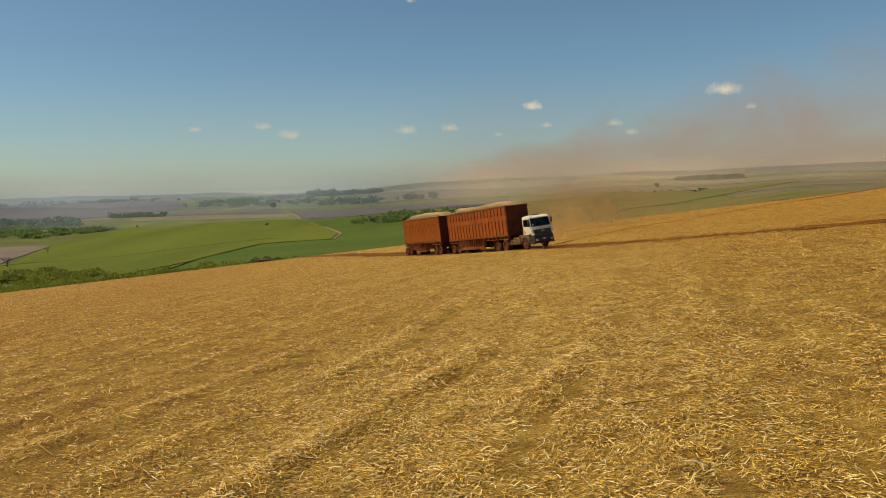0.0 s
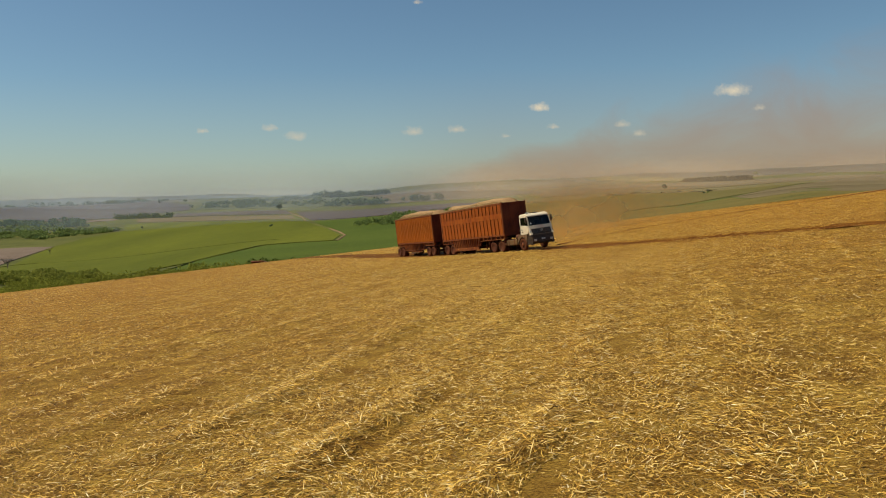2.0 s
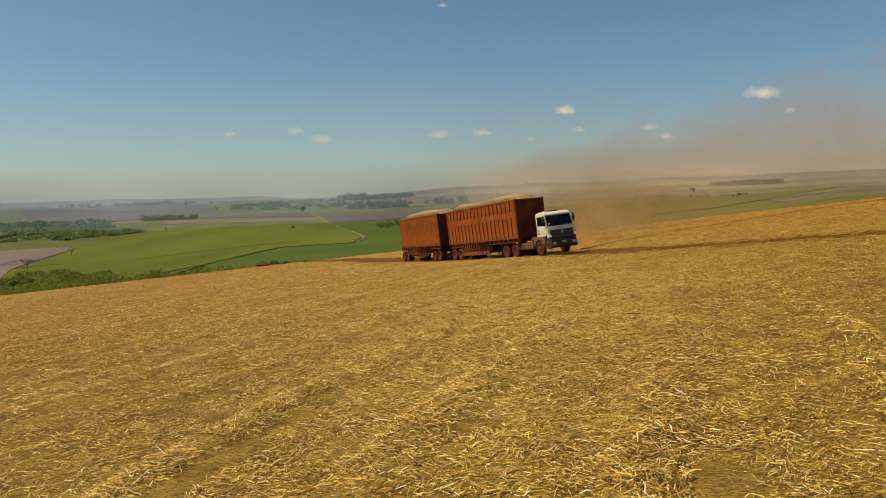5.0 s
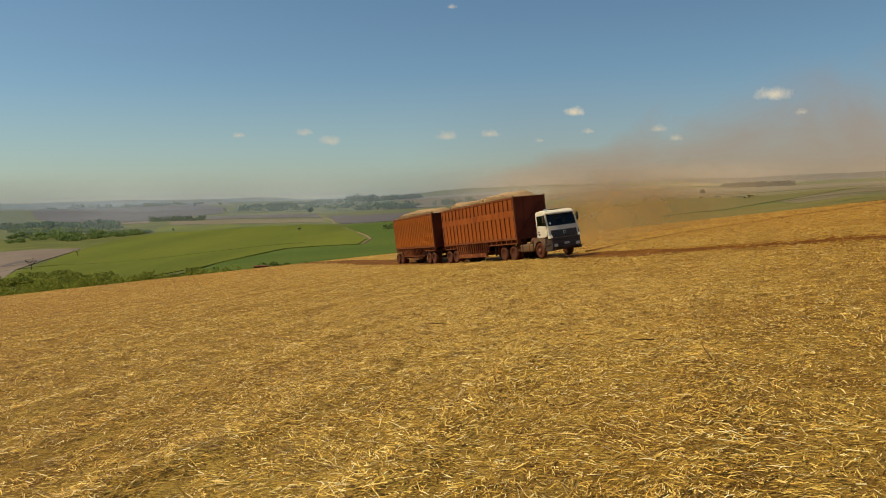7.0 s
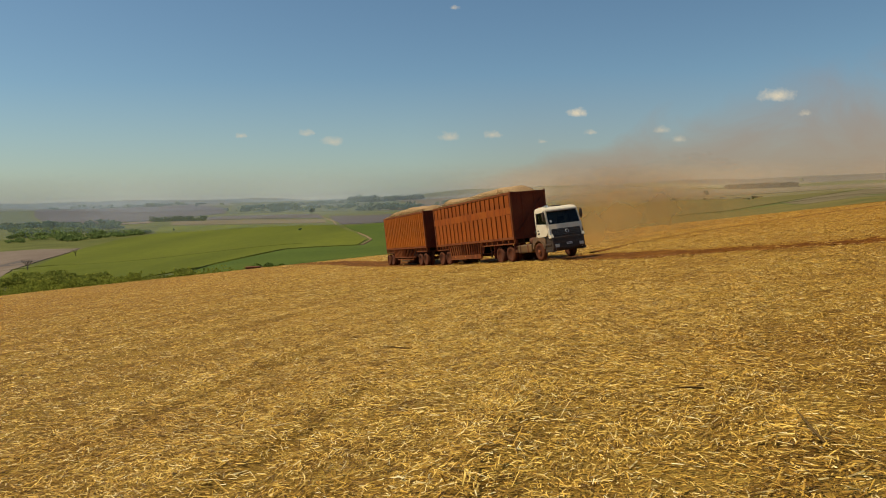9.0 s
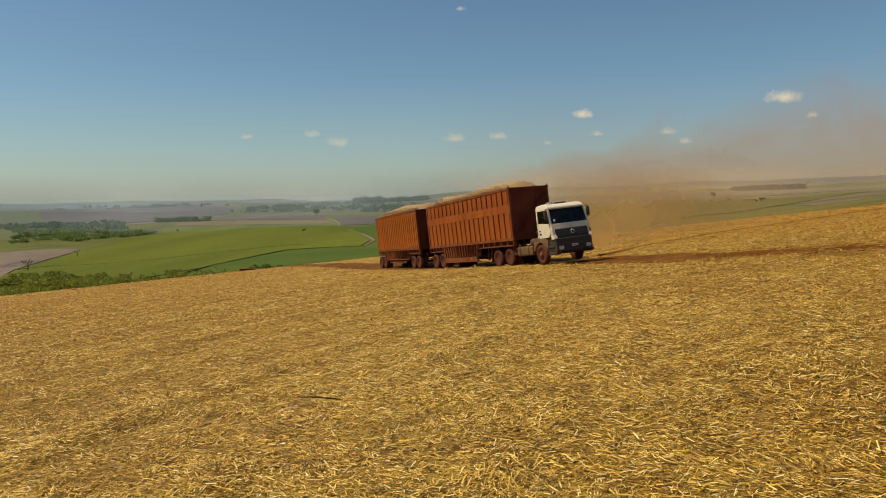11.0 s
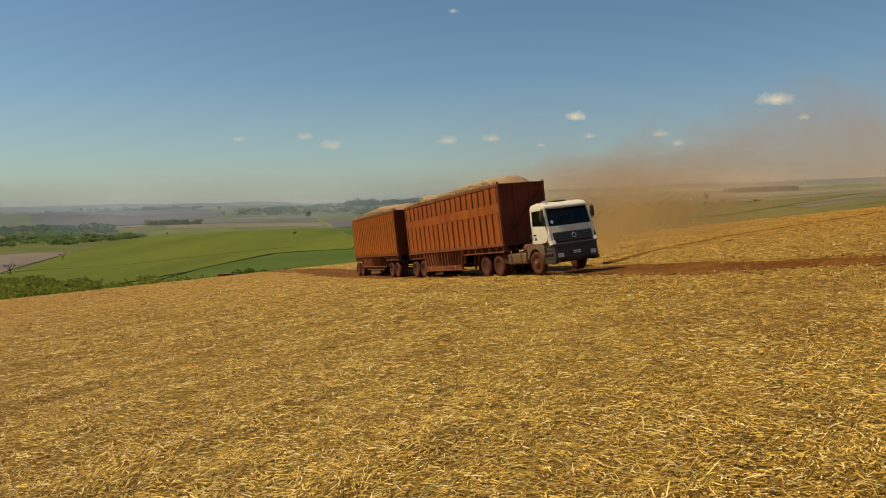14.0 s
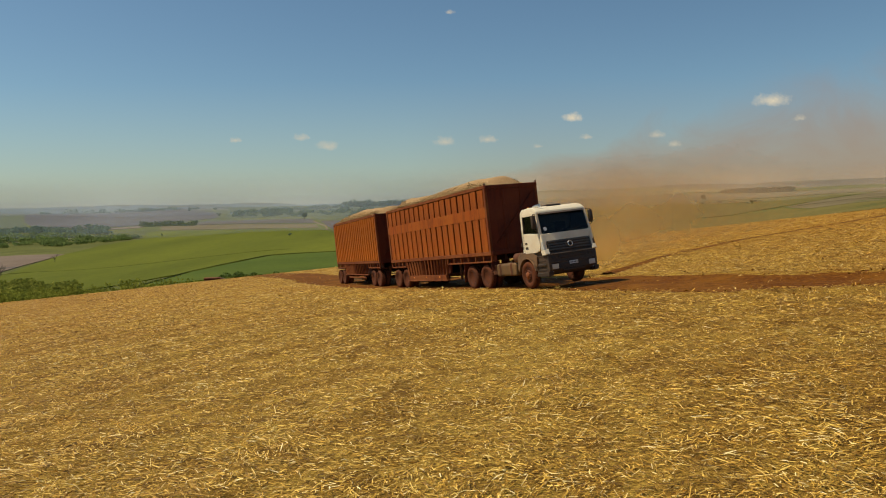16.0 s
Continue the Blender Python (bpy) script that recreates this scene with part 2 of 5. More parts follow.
def row_trench(x, y):
    """1 in the narrow trough beside a ridge, where the straw is thin."""
    across = x * ROW_WAY.y - y * ROW_WAY.x
    along = x * ROW_WAY.x + y * ROW_WAY.y
    wob = 0.35 * np.sin(along / 5.3) + 0.2 * np.sin(along / 2.1 + 1.0)
    t = np.maximum(0.0, np.cos((across + wob - 0.62) * 2 * math.pi / 3.0)) ** 14
    return t * (1 - 0.7 * smooth((y + 36) / 12)) * np.clip(0.2 + 1.1 * np.sin(along / 2.3 + 0.8 * across) * np.sin(along / 5.1 + across * 0.2), 0, 1)


def ground_z(x, y):
    x, y = np.asarray(x, float), np.asarray(y, float)
    r = np.hypot(x - EYE_X, y - EYE_Y)
    d = off_track(x, y)
    open_run = smooth((x - 2.5) / 4.0)          # deeper and banked up where the wheels dug in
    rut = -(0.10 + 0.03 * open_run) * smooth(-d / 0.9) + 0.13 * open_run * np.exp(-((d - 0.35) / 0.45) ** 2)
    return land_z(x, y) + (row_relief(x, y) - 0.08 * row_trench(x, y)) * smooth((118 - r) / 40) * smooth(0.4 + d / 1.5) + rut * (r < 118)


def build_ground():
    fine = np.radians(np.arange(-40.0, 40.01, 0.3))
    rest = np.radians(np.concatenate([np.arange(44, 316, 4.0)]))
    ang = np.concatenate([fine, rest])
    dep = np.concatenate([np.linspace(0.6, 12, 14), np.linspace(12.6, 60, 90), np.linspace(61, 120, 60), np.array([122, 124, 127, 131, 136, 142, 150]),
                          np.geomspace(156, 4700, 150)])
    # in the view the rings are straight lines across it, behind they close to arcs
    stretch = np.where(np.abs(np.degrees(ang)) <= 40, 1 / np.cos(ang), 1 / math.cos(radians(40)))
    d = dep[:, None] * stretch[None, :]
    x = EYE_X + np.sin(ang)[None, :] * d
    y = EYE_Y + np.cos(ang)[None, :] * d
    z = ground_z(x, y)
    n, m = x.shape
    co = np.stack([x, y, z], -1).reshape(-1, 3)
    i, j = np.meshgrid(np.arange(n - 1), np.arange(m), indexing="ij")
    jn = (j + 1) % m
    quads = np.stack([i * m + j, (i + 1) * m + j, (i + 1) * m + jn, i * m + jn], -1).reshape(-1, 4)[:, ::-1]
    tip = len(co)
    co = np.vstack([co, [[EYE_X, EYE_Y, float(ground_z(EYE_X, EYE_Y))]]])
    ob = fast_mesh("ground", co, quads, M_STRAW, None, True)
    me = ob.data
    me.materials.append(M_GRASS)
    me.materials.append(M_FAR)
    bm = bmesh.new()
    bm.from_mesh(me)
    bm.verts.ensure_lookup_table()
    for a in range(m):
        bm.faces.new((bm.verts[tip], bm.verts[a], bm.verts[(a + 1) % m])).smooth = True
    for f in bm.faces:
        c = f.calc_center_median()
        # beyond y 2100 the ground takes the colour with haze painted in
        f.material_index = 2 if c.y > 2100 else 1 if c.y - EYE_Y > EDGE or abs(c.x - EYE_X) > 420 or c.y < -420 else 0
    bmesh.ops.recalc_face_normals(bm, faces=bm.faces)
    bm.to_mesh(me)
    bm.free()
    if me.polygons[0].normal.z < 0:
        me.flip_normals()
    return tagged(ob, "sloping harvested field covered in dry straw, valley land beyond", "ground", kind="structure")


ground = build_ground()


def drape(name, label, mat, line, widths, lift=0.03, steps=8, category="track", sub=4):
    """A strip laid on the ground along a line of (x, y)."""
    pts = []
    for (a, b) in zip(line, line[1:]):
        for s in range(steps):
            pts.append(Vector((*a, 0)).lerp(Vector((*b, 0)), s / steps))
    pts.append(Vector((*line[-1], 0)))
    co, faces = [], []
    for i, p in enumerate(pts):
        way = (pts[min(i + 1, len(pts) - 1)] - pts[max(i - 1, 0)]).normalized()
        side = Vector((way.y, -way.x, 0))
        f = i / (len(pts) - 1) * (len(widths) - 1)
        k = min(int(f), len(widths) - 2)
        w = widths[k] + (widths[k + 1] - widths[k]) * (f - k)
        for s in range(sub + 1):
            v = (s / sub - 0.5) * w * (1 + 0.12 * noise.noise(Vector((i * 0.7, s * 3.0, 1.0))))
            q = p + side * v
            co.append((q.x, q.y, float(ground_z(q.x, q.y)) + lift - (lift + 0.02 if s in (0, sub) else 0)))
    for i in range(len(pts) - 1):
        for s in range(sub):
            a = i * (sub + 1) + s
            faces.append((a, a + 1, a + sub + 2, a + sub + 1))
    ob = mesh_object(name, co, faces, mat, None, True)
    if ob.data.polygons[0].normal.z < 0:
        ob.data.flip_normals()
    return tagged(ob, label, category, kind="structure")


# ---- the cane road train: tractor, semi-trailer, trailer ----
def rust_paint(name, base, dark, dust):
    k = Mat(name, 0.75, spec=0.25)
    p = k.where()
    n1, n2, n3 = k.noise(p, 0.7, 5, 0.6, 0.4), k.noise(p, 6.0, 6, 0.7), k.noise(k.where(False, (1.5, 1.5, 0.25)), 3.0, 4, 0.6)
    c = k.mix(k.ramp(n3, (0.42, 0.0), (0.70, 0.85)), base, dark)
    c = k.mix(k.ramp(n1, (0.40, 0.0), (0.68, 0.8)), c, dust)
    c = k.mix(k.ramp(n2, (0.56, 0.0), (0.74, 0.55)), c, dark)
    rnd = k.t.nodes.new("ShaderNodeObjectInfo").outputs["Random"]
    c = k.mix(k.ramp(rnd, (0.0, 0.0), (1.0, 0.35)), c, k.mix(1.0, c, (0.72, 0.66, 0.6), "MULTIPLY"))
    k.color(c).bump(n2, 0.25, 0.01)
    return k.m


def dusty(name, base, dust, amount=0.5, rough=0.7, metal=0.0, spec=0.4):
    k = Mat(name, rough, metal, spec)
    p = k.where()
    n1, n2 = k.noise(p, 1.6, 5, 0.6, 0.3), k.noise(p, 14.0, 5, 0.7)
    f = k.math("ADD", k.math("MULTIPLY", n1, 0.7), k.math("MULTIPLY", n2, 0.3))
    k.color(k.mix(k.ramp(f, (0.5 - amount * 0.3, 0.0), (0.72 - amount * 0.2, amount)), base, dust))
    k.roughness(k.ramp(f, (0.4, rough * 0.8), (0.65, min(1.0, rough + 0.25)))).bump(n2, 0.12, 0.004)
    return k.m


M_RUST = rust_paint("rust_orange_paint", (0.34, 0.070, 0.004), (0.105, 0.019, 0.003), (0.38, 0.102, 0.009))
M_RUST_RAIL = rust_paint("rust_orange_rail", (0.21, 0.048, 0.010), (0.07, 0.016, 0.006), (0.27, 0.085, 0.02))
M_RUST_PALE = rust_paint("faded_orange_paint", (0.45, 0.115, 0.008), (0.145, 0.028, 0.004), (0.47, 0.148, 0.016))
M_RUST_DARK = rust_paint("dark_red_paint", (0.115, 0.0185, 0.0055), (0.055, 0.010, 0.0045), (0.16, 0.034, 0.009))
M_LINING = dusty("dark_lining", (0.045, 0.012, 0.007), (0.09, 0.03, 0.013), 0.4, 0.95)
M_WHITE = dusty("white_cab_paint", (0.76, 0.672, 0.505), (0.55, 0.395, 0.225), 0.45, 0.45)
M_GREY = dusty("dark_grey_plastic", (0.034, 0.026, 0.020), (0.135, 0.070, 0.034), 0.5, 0.6)
M_GRILLE = dusty("grille_bars", (0.045, 0.042, 0.038), (0.13, 0.09, 0.06), 0.3, 0.4)
M_BLACK = dusty("black_plastic", (0.020, 0.017, 0.014), (0.12, 0.060, 0.028), 0.45, 0.55)
M_CHASSIS = dusty("dusty_chassis", (0.042, 0.017, 0.008), (0.17, 0.052, 0.017), 0.65, 0.9)
M_TYRE = dusty("dusty_tyre", (0.026, 0.010, 0.006), (0.135, 0.038, 0.013), 0.85, 0.95, spec=0.2)
M_RIM = dusty("dusty_rim", (0.045, 0.014, 0.007), (0.12, 0.034, 0.012), 0.7, 0.85)
M_HUB = dusty("dusty_hub", (0.12, 0.034, 0.013), (0.26, 0.078, 0.026), 0.75, 0.8)
M_TANK = dusty("dusty_tank", (0.06, 0.038, 0.02), (0.22, 0.11, 0.036), 0.75, 0.6)
M_FENDER = dusty("dusty_fender", (0.06, 0.042, 0.03), (0.24, 0.125, 0.055), 0.8, 0.8)
M_CHROME = dusty("chrome", (0.75, 0.75, 0.74), (0.4, 0.3, 0.2), 0.2, 0.2, 1.0)
M_LAMP = dusty("headlamp_lens", (0.52, 0.50, 0.45), (0.36, 0.28, 0.19), 0.4, 0.12)
M_AMBER = dusty("amber_lens", (0.75, 0.24, 0.03), (0.5, 0.3, 0.1), 0.2, 0.2)
M_PLATE = dusty("plate_face", (0.62, 0.62, 0.60), (0.4, 0.3, 0.2), 0.25, 0.5)
M_BAR = dusty("plain_bar", (0.10, 0.10, 0.10), (0.2, 0.15, 0.1), 0.2, 0.6)
M_SEAT = dusty("seat_fabric", (0.11, 0.105, 0.10), (0.16, 0.12, 0.09), 0.3, 0.95)


def glass():
    k = Mat("cab_glass", 0.03, spec=0.6)
    k.color((0.04, 0.05, 0.05))
    tr = k.node("ShaderNodeBsdfTransparent", Color=(0.40, 0.41, 0.39, 1))
    gl = k.node("ShaderNodeBsdfGlossy", Color=(1, 1, 1, 1), Roughness=0.03)
    fr = k.node("ShaderNodeFresnel", IOR=1.35)
    mx = k.node("ShaderNodeMixShader", Fac=fr.outputs[0])
    k.t.links.new(tr.outputs[0], mx.inputs[1])
    k.t.links.new(gl.outputs[0], mx.inputs[2])
    k.t.links.new(mx.outputs[0], k.t.nodes["Material Output"].inputs["Surface"])
    return k.m


M_GLASS = glass()


def part(name, bm, mat, parent, label="", flat=True):
    me = bpy.data.meshes.new(name)
    bm.normal_update()
    bm.to_mesh(me)
    bm.free()
    me.materials.append(mat)
    if not flat:
        me.polygons.foreach_set("use_smooth", np.ones(len(me.polygons), bool))
    ob = new(name, me)
    ob.parent = parent
    if label:
        ob["label"] = label
    return ob


def box(x0, x1, y0, y1, z0, z1, bevel=0.01, bm=None, seg=1):
    out = bm or bmesh.new()
    one = bmesh.new()
    bmesh.ops.create_cube(one, size=1)
    for v in one.verts:
        v.co = Vector((x0 + (v.co.x + 0.5) * (x1 - x0), y0 + (v.co.y + 0.5) * (y1 - y0), z0 + (v.co.z + 0.5) * (z1 - z0)))
    if bevel:
        bmesh.ops.bevel(one, geom=one.edges[:], offset=bevel, segments=seg, affect="EDGES", profile=0.6)
    return join(out, one)


def join(out, one):
    me = bpy.data.meshes.new("tmp")
    one.to_mesh(me)
    one.free()
    out.from_mesh(me)
    bpy.data.meshes.remove(me)
    return out


def prism(poly, y0, y1, bevel=0.0, bm=None, top=None, seg=2):
    """A side outline of (x, z), pushed from y0 to y1; top(x, z) may give a scale across."""
    one = bmesh.new()
    rows = []
    for y in (y0, y1):
        rows.append([one.verts.new((x, y * (top(x, z) if top else 1), z)) for x, z in poly])
    n = len(poly)
    for i in range(n):
        one.faces.new((rows[0][i], rows[0][(i + 1) % n], rows[1][(i + 1) % n], rows[1][i]))
    one.faces.new(rows[0][::-1])
    one.faces.new(rows[1])
    bmesh.ops.recalc_face_normals(one, faces=one.faces)
    if bevel:
        bmesh.ops.bevel(one, geom=one.edges[:], offset=bevel, segments=seg, affect="EDGES", profile=0.6)
    return join(bm or bmesh.new(), one)


def beam(a, b, w, h, bm=None, bevel=0.006):
    """A bar of section w by h from a to b."""
    a, b = Vector(a), Vector(b)
    one = box(-w / 2, w / 2, -h / 2, h / 2, 0, (b - a).length, bevel)
    m = Matrix.Translation(a) @ (b - a).to_track_quat("Z", "Y").to_matrix().to_4x4()
    one.transform(m)
    return join(bm, one) if bm else one


def rod(a, b, r, seg=12, bm=None, r2=None):
    a, b = Vector(a), Vector(b)
    one = bmesh.new()
    bmesh.ops.create_cone(one, cap_ends=True, segments=seg, radius1=r, radius2=r if r2 is None else r2, depth=(b - a).length)
    one.transform(Matrix.Translation((a + b) / 2) @ (b - a).to_track_quat("Z", "Y").to_matrix().to_4x4())
    return join(bm, one) if bm else one


def lathe(profile, seg=28, bm=None, at=(0, 0, 0)):
    """(radius, y) turned about the y axis."""
    one = bmesh.new()
    rings = [[one.verts.new((at[0] + r * math.cos(2 * math.pi * i / seg), at[1] + y, at[2] + r * math.sin(2 * math.pi * i / seg))) for i in range(seg)] for r, y in profile]
    for a, b in zip(rings, rings[1:]):
        for i in range(seg):
            one.faces.new((a[i], a[(i + 1) % seg], b[(i + 1) % seg], b[i]))
    one.faces.new(rings[-1])
    one.faces.new(rings[0][::-1])
    bmesh.ops.recalc_face_normals(one, faces=one.faces)
    return join(bm or bmesh.new(), one)


def empty(name, m):
    ob = new(name)
    ob.matrix_world = m
    return ob


# wheels: meshes made once, shared by every wheel; the outer face looks to -y
R_TYRE = 0.525


def tyre_bm(y):
    w = 0.135
    pr = [(0.29, y - w * 0.7), (0.33, y - w), (0.44, y - w * 1.05), (0.505, y - w * 0.86), (R_TYRE, y - w * 0.6), (R_TYRE, y + w * 0.6),
          (0.505, y + w * 0.86), (0.44, y + w * 1.05), (0.33, y + w), (0.29, y + w * 0.7)]
    bm = lathe(pr, 32)
    for i in range(32):              # tread blocks
        a = 2 * math.pi * (i + 0.5) / 32
        for s in (-1, 1):
            one = box(-0.035, 0.035, y + s * 0.05 - 0.035, y + s * 0.05 + 0.035, R_TYRE - 0.01, R_TYRE + 0.012, 0)
            one.transform(Matrix.Rotation(a + s * 0.05, 4, "Y"))
            join(bm, one)
    return bm


def rim_bm(front):
    if front:
        pr = [(0.295, 0.06), (0.295, -0.10), (0.27, -0.11), (0.24, -0.07), (0.20, -0.10), (0.15, -0.13), (0.13, -0.13)]
    else:
        pr = [(0.295, 0.10), (0.295, -0.11), (0.275, -0.12), (0.262, -0.05), (0.235, 0.06), (0.17, 0.08), (0.14, 0.08)]
    return lathe(pr, 28)


def hub_bm(front):
    y0 = -0.13 if front else 0.07
    bm = lathe([(0.13, y0 + 0.02), (0.125, y0 - 0.04), (0.09, y0 - 0.075), (0.04, y0 - 0.085)], 18)
    for i in range(10):
        a = 2 * math.pi * i / 10
        x, z = 0.165 * math.cos(a), 0.165 * math.sin(a)
        rod((x, y0 + 0.02, z), (x, y0 - 0.045, z), 0.017, 6, bm)
    return bm


WHEEL_MESH = {}


def add_wheel(parent, x, y, z, front=False):
    """A wheel; y < 0 looks to the right side. Rear wheels carry two tyres."""
    key = "front" if front else "rear"
    if key not in WHEEL_MESH:
        keep = []
        for nm, bm, mat in (("wheel", rim_bm(front), M_RIM), ("tyre", tyre_bm(0.0), M_TYRE), ("hub", hub_bm(front), M_HUB), ("inner_tyre", tyre_bm(0.33), M_TYRE)):
            me = bpy.data.meshes.new(nm)
            bm.to_mesh(me)
            bm.free()
            me.materials.append(mat)
            me.polygons.foreach_set("use_smooth", np.ones(len(me.polygons), bool))
            keep.append(me)
        WHEEL_MESH[key] = keep
    rim, tyre, hub, inner = WHEEL_MESH[key]
    w = new("wheel", rim)
    w.parent = parent
    spin = random.uniform(0, 360)
    w.matrix_basis = pose(x, y, z) @ (pose(0, 0, 0, 0, 0, 180) if y > 0 else Matrix()) @ pose(0, 0, 0, 0, spin, 0)
    for nm, me in (("tyre", tyre), ("hub", hub)) + ((() if front else (("inner_tyre", inner),))):
        o = new(nm, me)
        o.parent = w
    w["label"] = "wheel caked in red dust"
    return w


TRUCK = Matrix(((0.4062, 0.9067, -0.1136, 0.4290), (-0.9066, 0.4155, 0.0744, 3.1706), (0.1146, 0.0727, 0.9907, -0.0350), (0.0000, 0.0000, 0.0000, 1.0000)))
T1 = TRUCK @ pose(-4.166, 0, 0) @ pose(0, 0, 0, -1.0, 0.75, 0.9)
T2 = T1 @ pose(-12.302, 0, 0) @ pose(0, 0, 0, 0, 0.75, -3.4)
WZ = 0.505


def build_tractor():
    t = tagged(empty("tractor_truck", TRUCK @ Matrix.Diagonal((1, 0.95, 1, 1))), "white cab-over tractor truck with dark grey bumper, red dust", "truck")
    narrow = lambda x, z: 1.0 - 0.05 * max(0.0, (z - 2.1) / 0.95) ** 1.5
    # shell of the cab: back wall, sides with door openings, roof, front
    roof = prism([(-0.15, 2.86), (-0.14, 2.95), (-0.02, 3.05), (0.50, 3.09), (0.84, 3.02), (1.01, 2.90), (1.04, 2.79), (0.96, 2.79)], -1.22, 1.22, 0.035, None, narrow, 3)
    part("roof", roof, M_WHITE, t, "white cab roof with a rounded front edge", False)
    part("back_wall", prism([(-0.15, 1.25), (-0.15, 2.88), (-0.08, 2.88), (-0.08, 1.25)], -1.21, 1.21, 0.02, None, narrow), M_WHITE, t)
    for s in (-1, 1):
        y0, y1 = s * 1.16, s * 1.235
        # pillars and sill of a side, then the door with its window
        part("rear_pillar", prism([(-0.13, 1.36), (-0.13, 2.90), (0.02, 2.90), (0.02, 1.36)], y0, y1, 0.015, None, narrow), M_WHITE, t)
        part("front_pillar", prism([(1.10, 2.02), (0.93, 2.86), (1.02, 2.86), (1.22, 2.02)], y0 - s * 0.02, y1, 0.015, None, narrow), M_WHITE, t)
        part("top_rail", prism([(0.0, 2.76), (0.0, 2.90), (0.96, 2.90), (0.98, 2.76)], y0, y1, 0.012, None, narrow), M_WHITE, t)
        door = part("door", prism([(0.03, 1.34), (0.03, 2.12), (1.14, 2.04), (1.17, 1.60), (1.06, 1.40), (0.80, 1.34)], y0, y1 + s * 0.012, 0.015, None, narrow), M_WHITE, t)
        part("window_frame", prism([(0.03, 2.10), (0.03, 2.77), (0.08, 2.77), (0.08, 2.10)], y0, y1 + s * 0.008, 0.006, None, narrow), M_BLACK, door)
        part("window_frame", prism([(1.06, 2.06), (0.92, 2.77), (0.97, 2.77), (1.12, 2.06)], y0, y1 + s * 0.008, 0.006, None, narrow), M_BLACK, door)
        part("window", prism([(0.07, 2.10), (0.07, 2.77), (0.93, 2.77), (1.08, 2.06)], s * 1.19, s * 1.20, 0, None, narrow), M_GLASS, door)
        part("handle", box(0.10, 0.26, *sorted((y1, y1 + s * 0.035)), 1.70, 1.76, 0.008), M_BLACK, door)
        part("badge", box(0.10, 0.30, *sorted((y1, y1 + s * 0.016)), 1.50, 1.60, 0.004), M_BLACK, door)
        part("corner_panel", prism([(1.14, 1.36), (1.10, 2.03), (1.23, 2.03), (1.30, 1.72), (1.35, 1.42), (1.30, 1.36)], s * 1.05, s * 1.225, 0.03), M_WHITE, t)
        part("lower_corner", prism([(1.16, 1.22), (1.12, 1.40), (1.36, 1.44), (1.44, 1.26), (1.40, 1.22)], s * 1.02, s * 1.23, 0.02), M_WHITE, t)
        part("step", box(0.62, 1.30, min(s * 0.95, s * 1.20), max(s * 0.95, s * 1.20), 0.42, 0.56, 0.015), M_BLACK, t)
        part("step", box(0.66, 1.28, min(s * 0.98, s * 1.21), max(s * 0.98, s * 1.21), 0.80, 0.90, 0.015), M_BLACK, t)
        part("step_panel", prism([(0.58, 1.36), (0.62, 0.50), (0.70, 0.44), (1.32, 0.44), (1.34, 1.36)], s * 0.95, s * 1.16, 0.01), M_GREY, t)
        for z in (0.62, 0.76, 0.98, 1.14):
            part("step_slot", box(0.72, 1.24, *sorted((s * 1.150, s * 1.172)), z, z + 0.07, 0.008), M_BLACK, t)
        part("corner_step", prism([(1.22, 0.40), (1.22, 0.56), (1.46, 0.60), (1.44, 0.44)], s * 0.98, s * 1.20, 0.015), M_BLACK, t)
        arch = bmesh.new()
        pts = [(math.cos(radians(a)), math.sin(radians(a))) for a in range(12, 176, 12)]
        prism([(0.64 * c, 0.52 + 0.66 * q) for c, q in pts] + [(0.60 * c, 0.52 + 0.62 * q) for c, q in reversed(pts)], s * 0.90, s * 1.25, 0.006, arch)
        part("mudguard", arch, M_FENDER, t, "mudguard coated in light brown dust", False)
        part("wheel_arch_panel", prism([(-0.70, 0.72), (-0.64, 1.20), (-0.36, 1.38), (0.50, 1.38), (0.78, 1.20), (0.74, 0.80), (0.64, 0.86), (0.45, 1.08), (0.0, 1.20), (-0.40, 1.06), (-0.62, 0.72)], s * 0.92, s * 1.24, 0.01), M_FENDER, t)
        arm = rod((0.98, s * 1.18, 2.80), (1.10, s * 1.38, 2.80), 0.014, 8)
        rod((1.06, s * 1.20, 2.14), (1.12, s * 1.38, 2.22), 0.014, 8, arm)
        rod((1.10, s * 1.38, 2.80), (1.12, s * 1.38, 2.22), 0.014, 8, arm)
        part("mirror_arm", arm, M_BLACK, t)
        m = part("mirror", prism([(1.02, 2.28), (1.02, 2.72), (1.12, 2.76), (1.16, 2.50), (1.12, 2.25)], s * 1.30, s * 1.46, 0.03), M_BLACK, t, "", False)
        part("headlamp", box(1.34, 1.485, min(s * 0.72, s * 1.03), max(s * 0.72, s * 1.03), 0.66, 0.86, 0.03, None, 2), M_LAMP, t, "clear rectangular headlamp")
        part("lamp_bezel", box(1.36, 1.472, min(s * 0.67, s * 1.08), max(s * 0.67, s * 1.08), 0.62, 0.90, 0.02), M_BLACK, t)
        part("grab_handle", rod((-0.06, s * 1.262, 1.50), (-0.06, s * 1.262, 2.30), 0.015, 8), M_BLACK, t)
        part("door_seam", box(0.024, 0.036, *sorted((s * 1.20, s * 1.242)), 1.36, 2.12, 0), M_BLACK, t)
        part("indicator", prism([(1.18, 1.40), (1.20, 1.74), (1.29, 1.72), (1.37, 1.42)], s * 1.13, s * 1.235, 0.02), M_LAMP if s < 0 else M_GREY, t)
        part("wiper", beam((1.225, s * 0.35 - 0.1, 2.04), (1.17, s * 0.35 + 0.45, 2.18), 0.015, 0.015), M_BLACK, t)
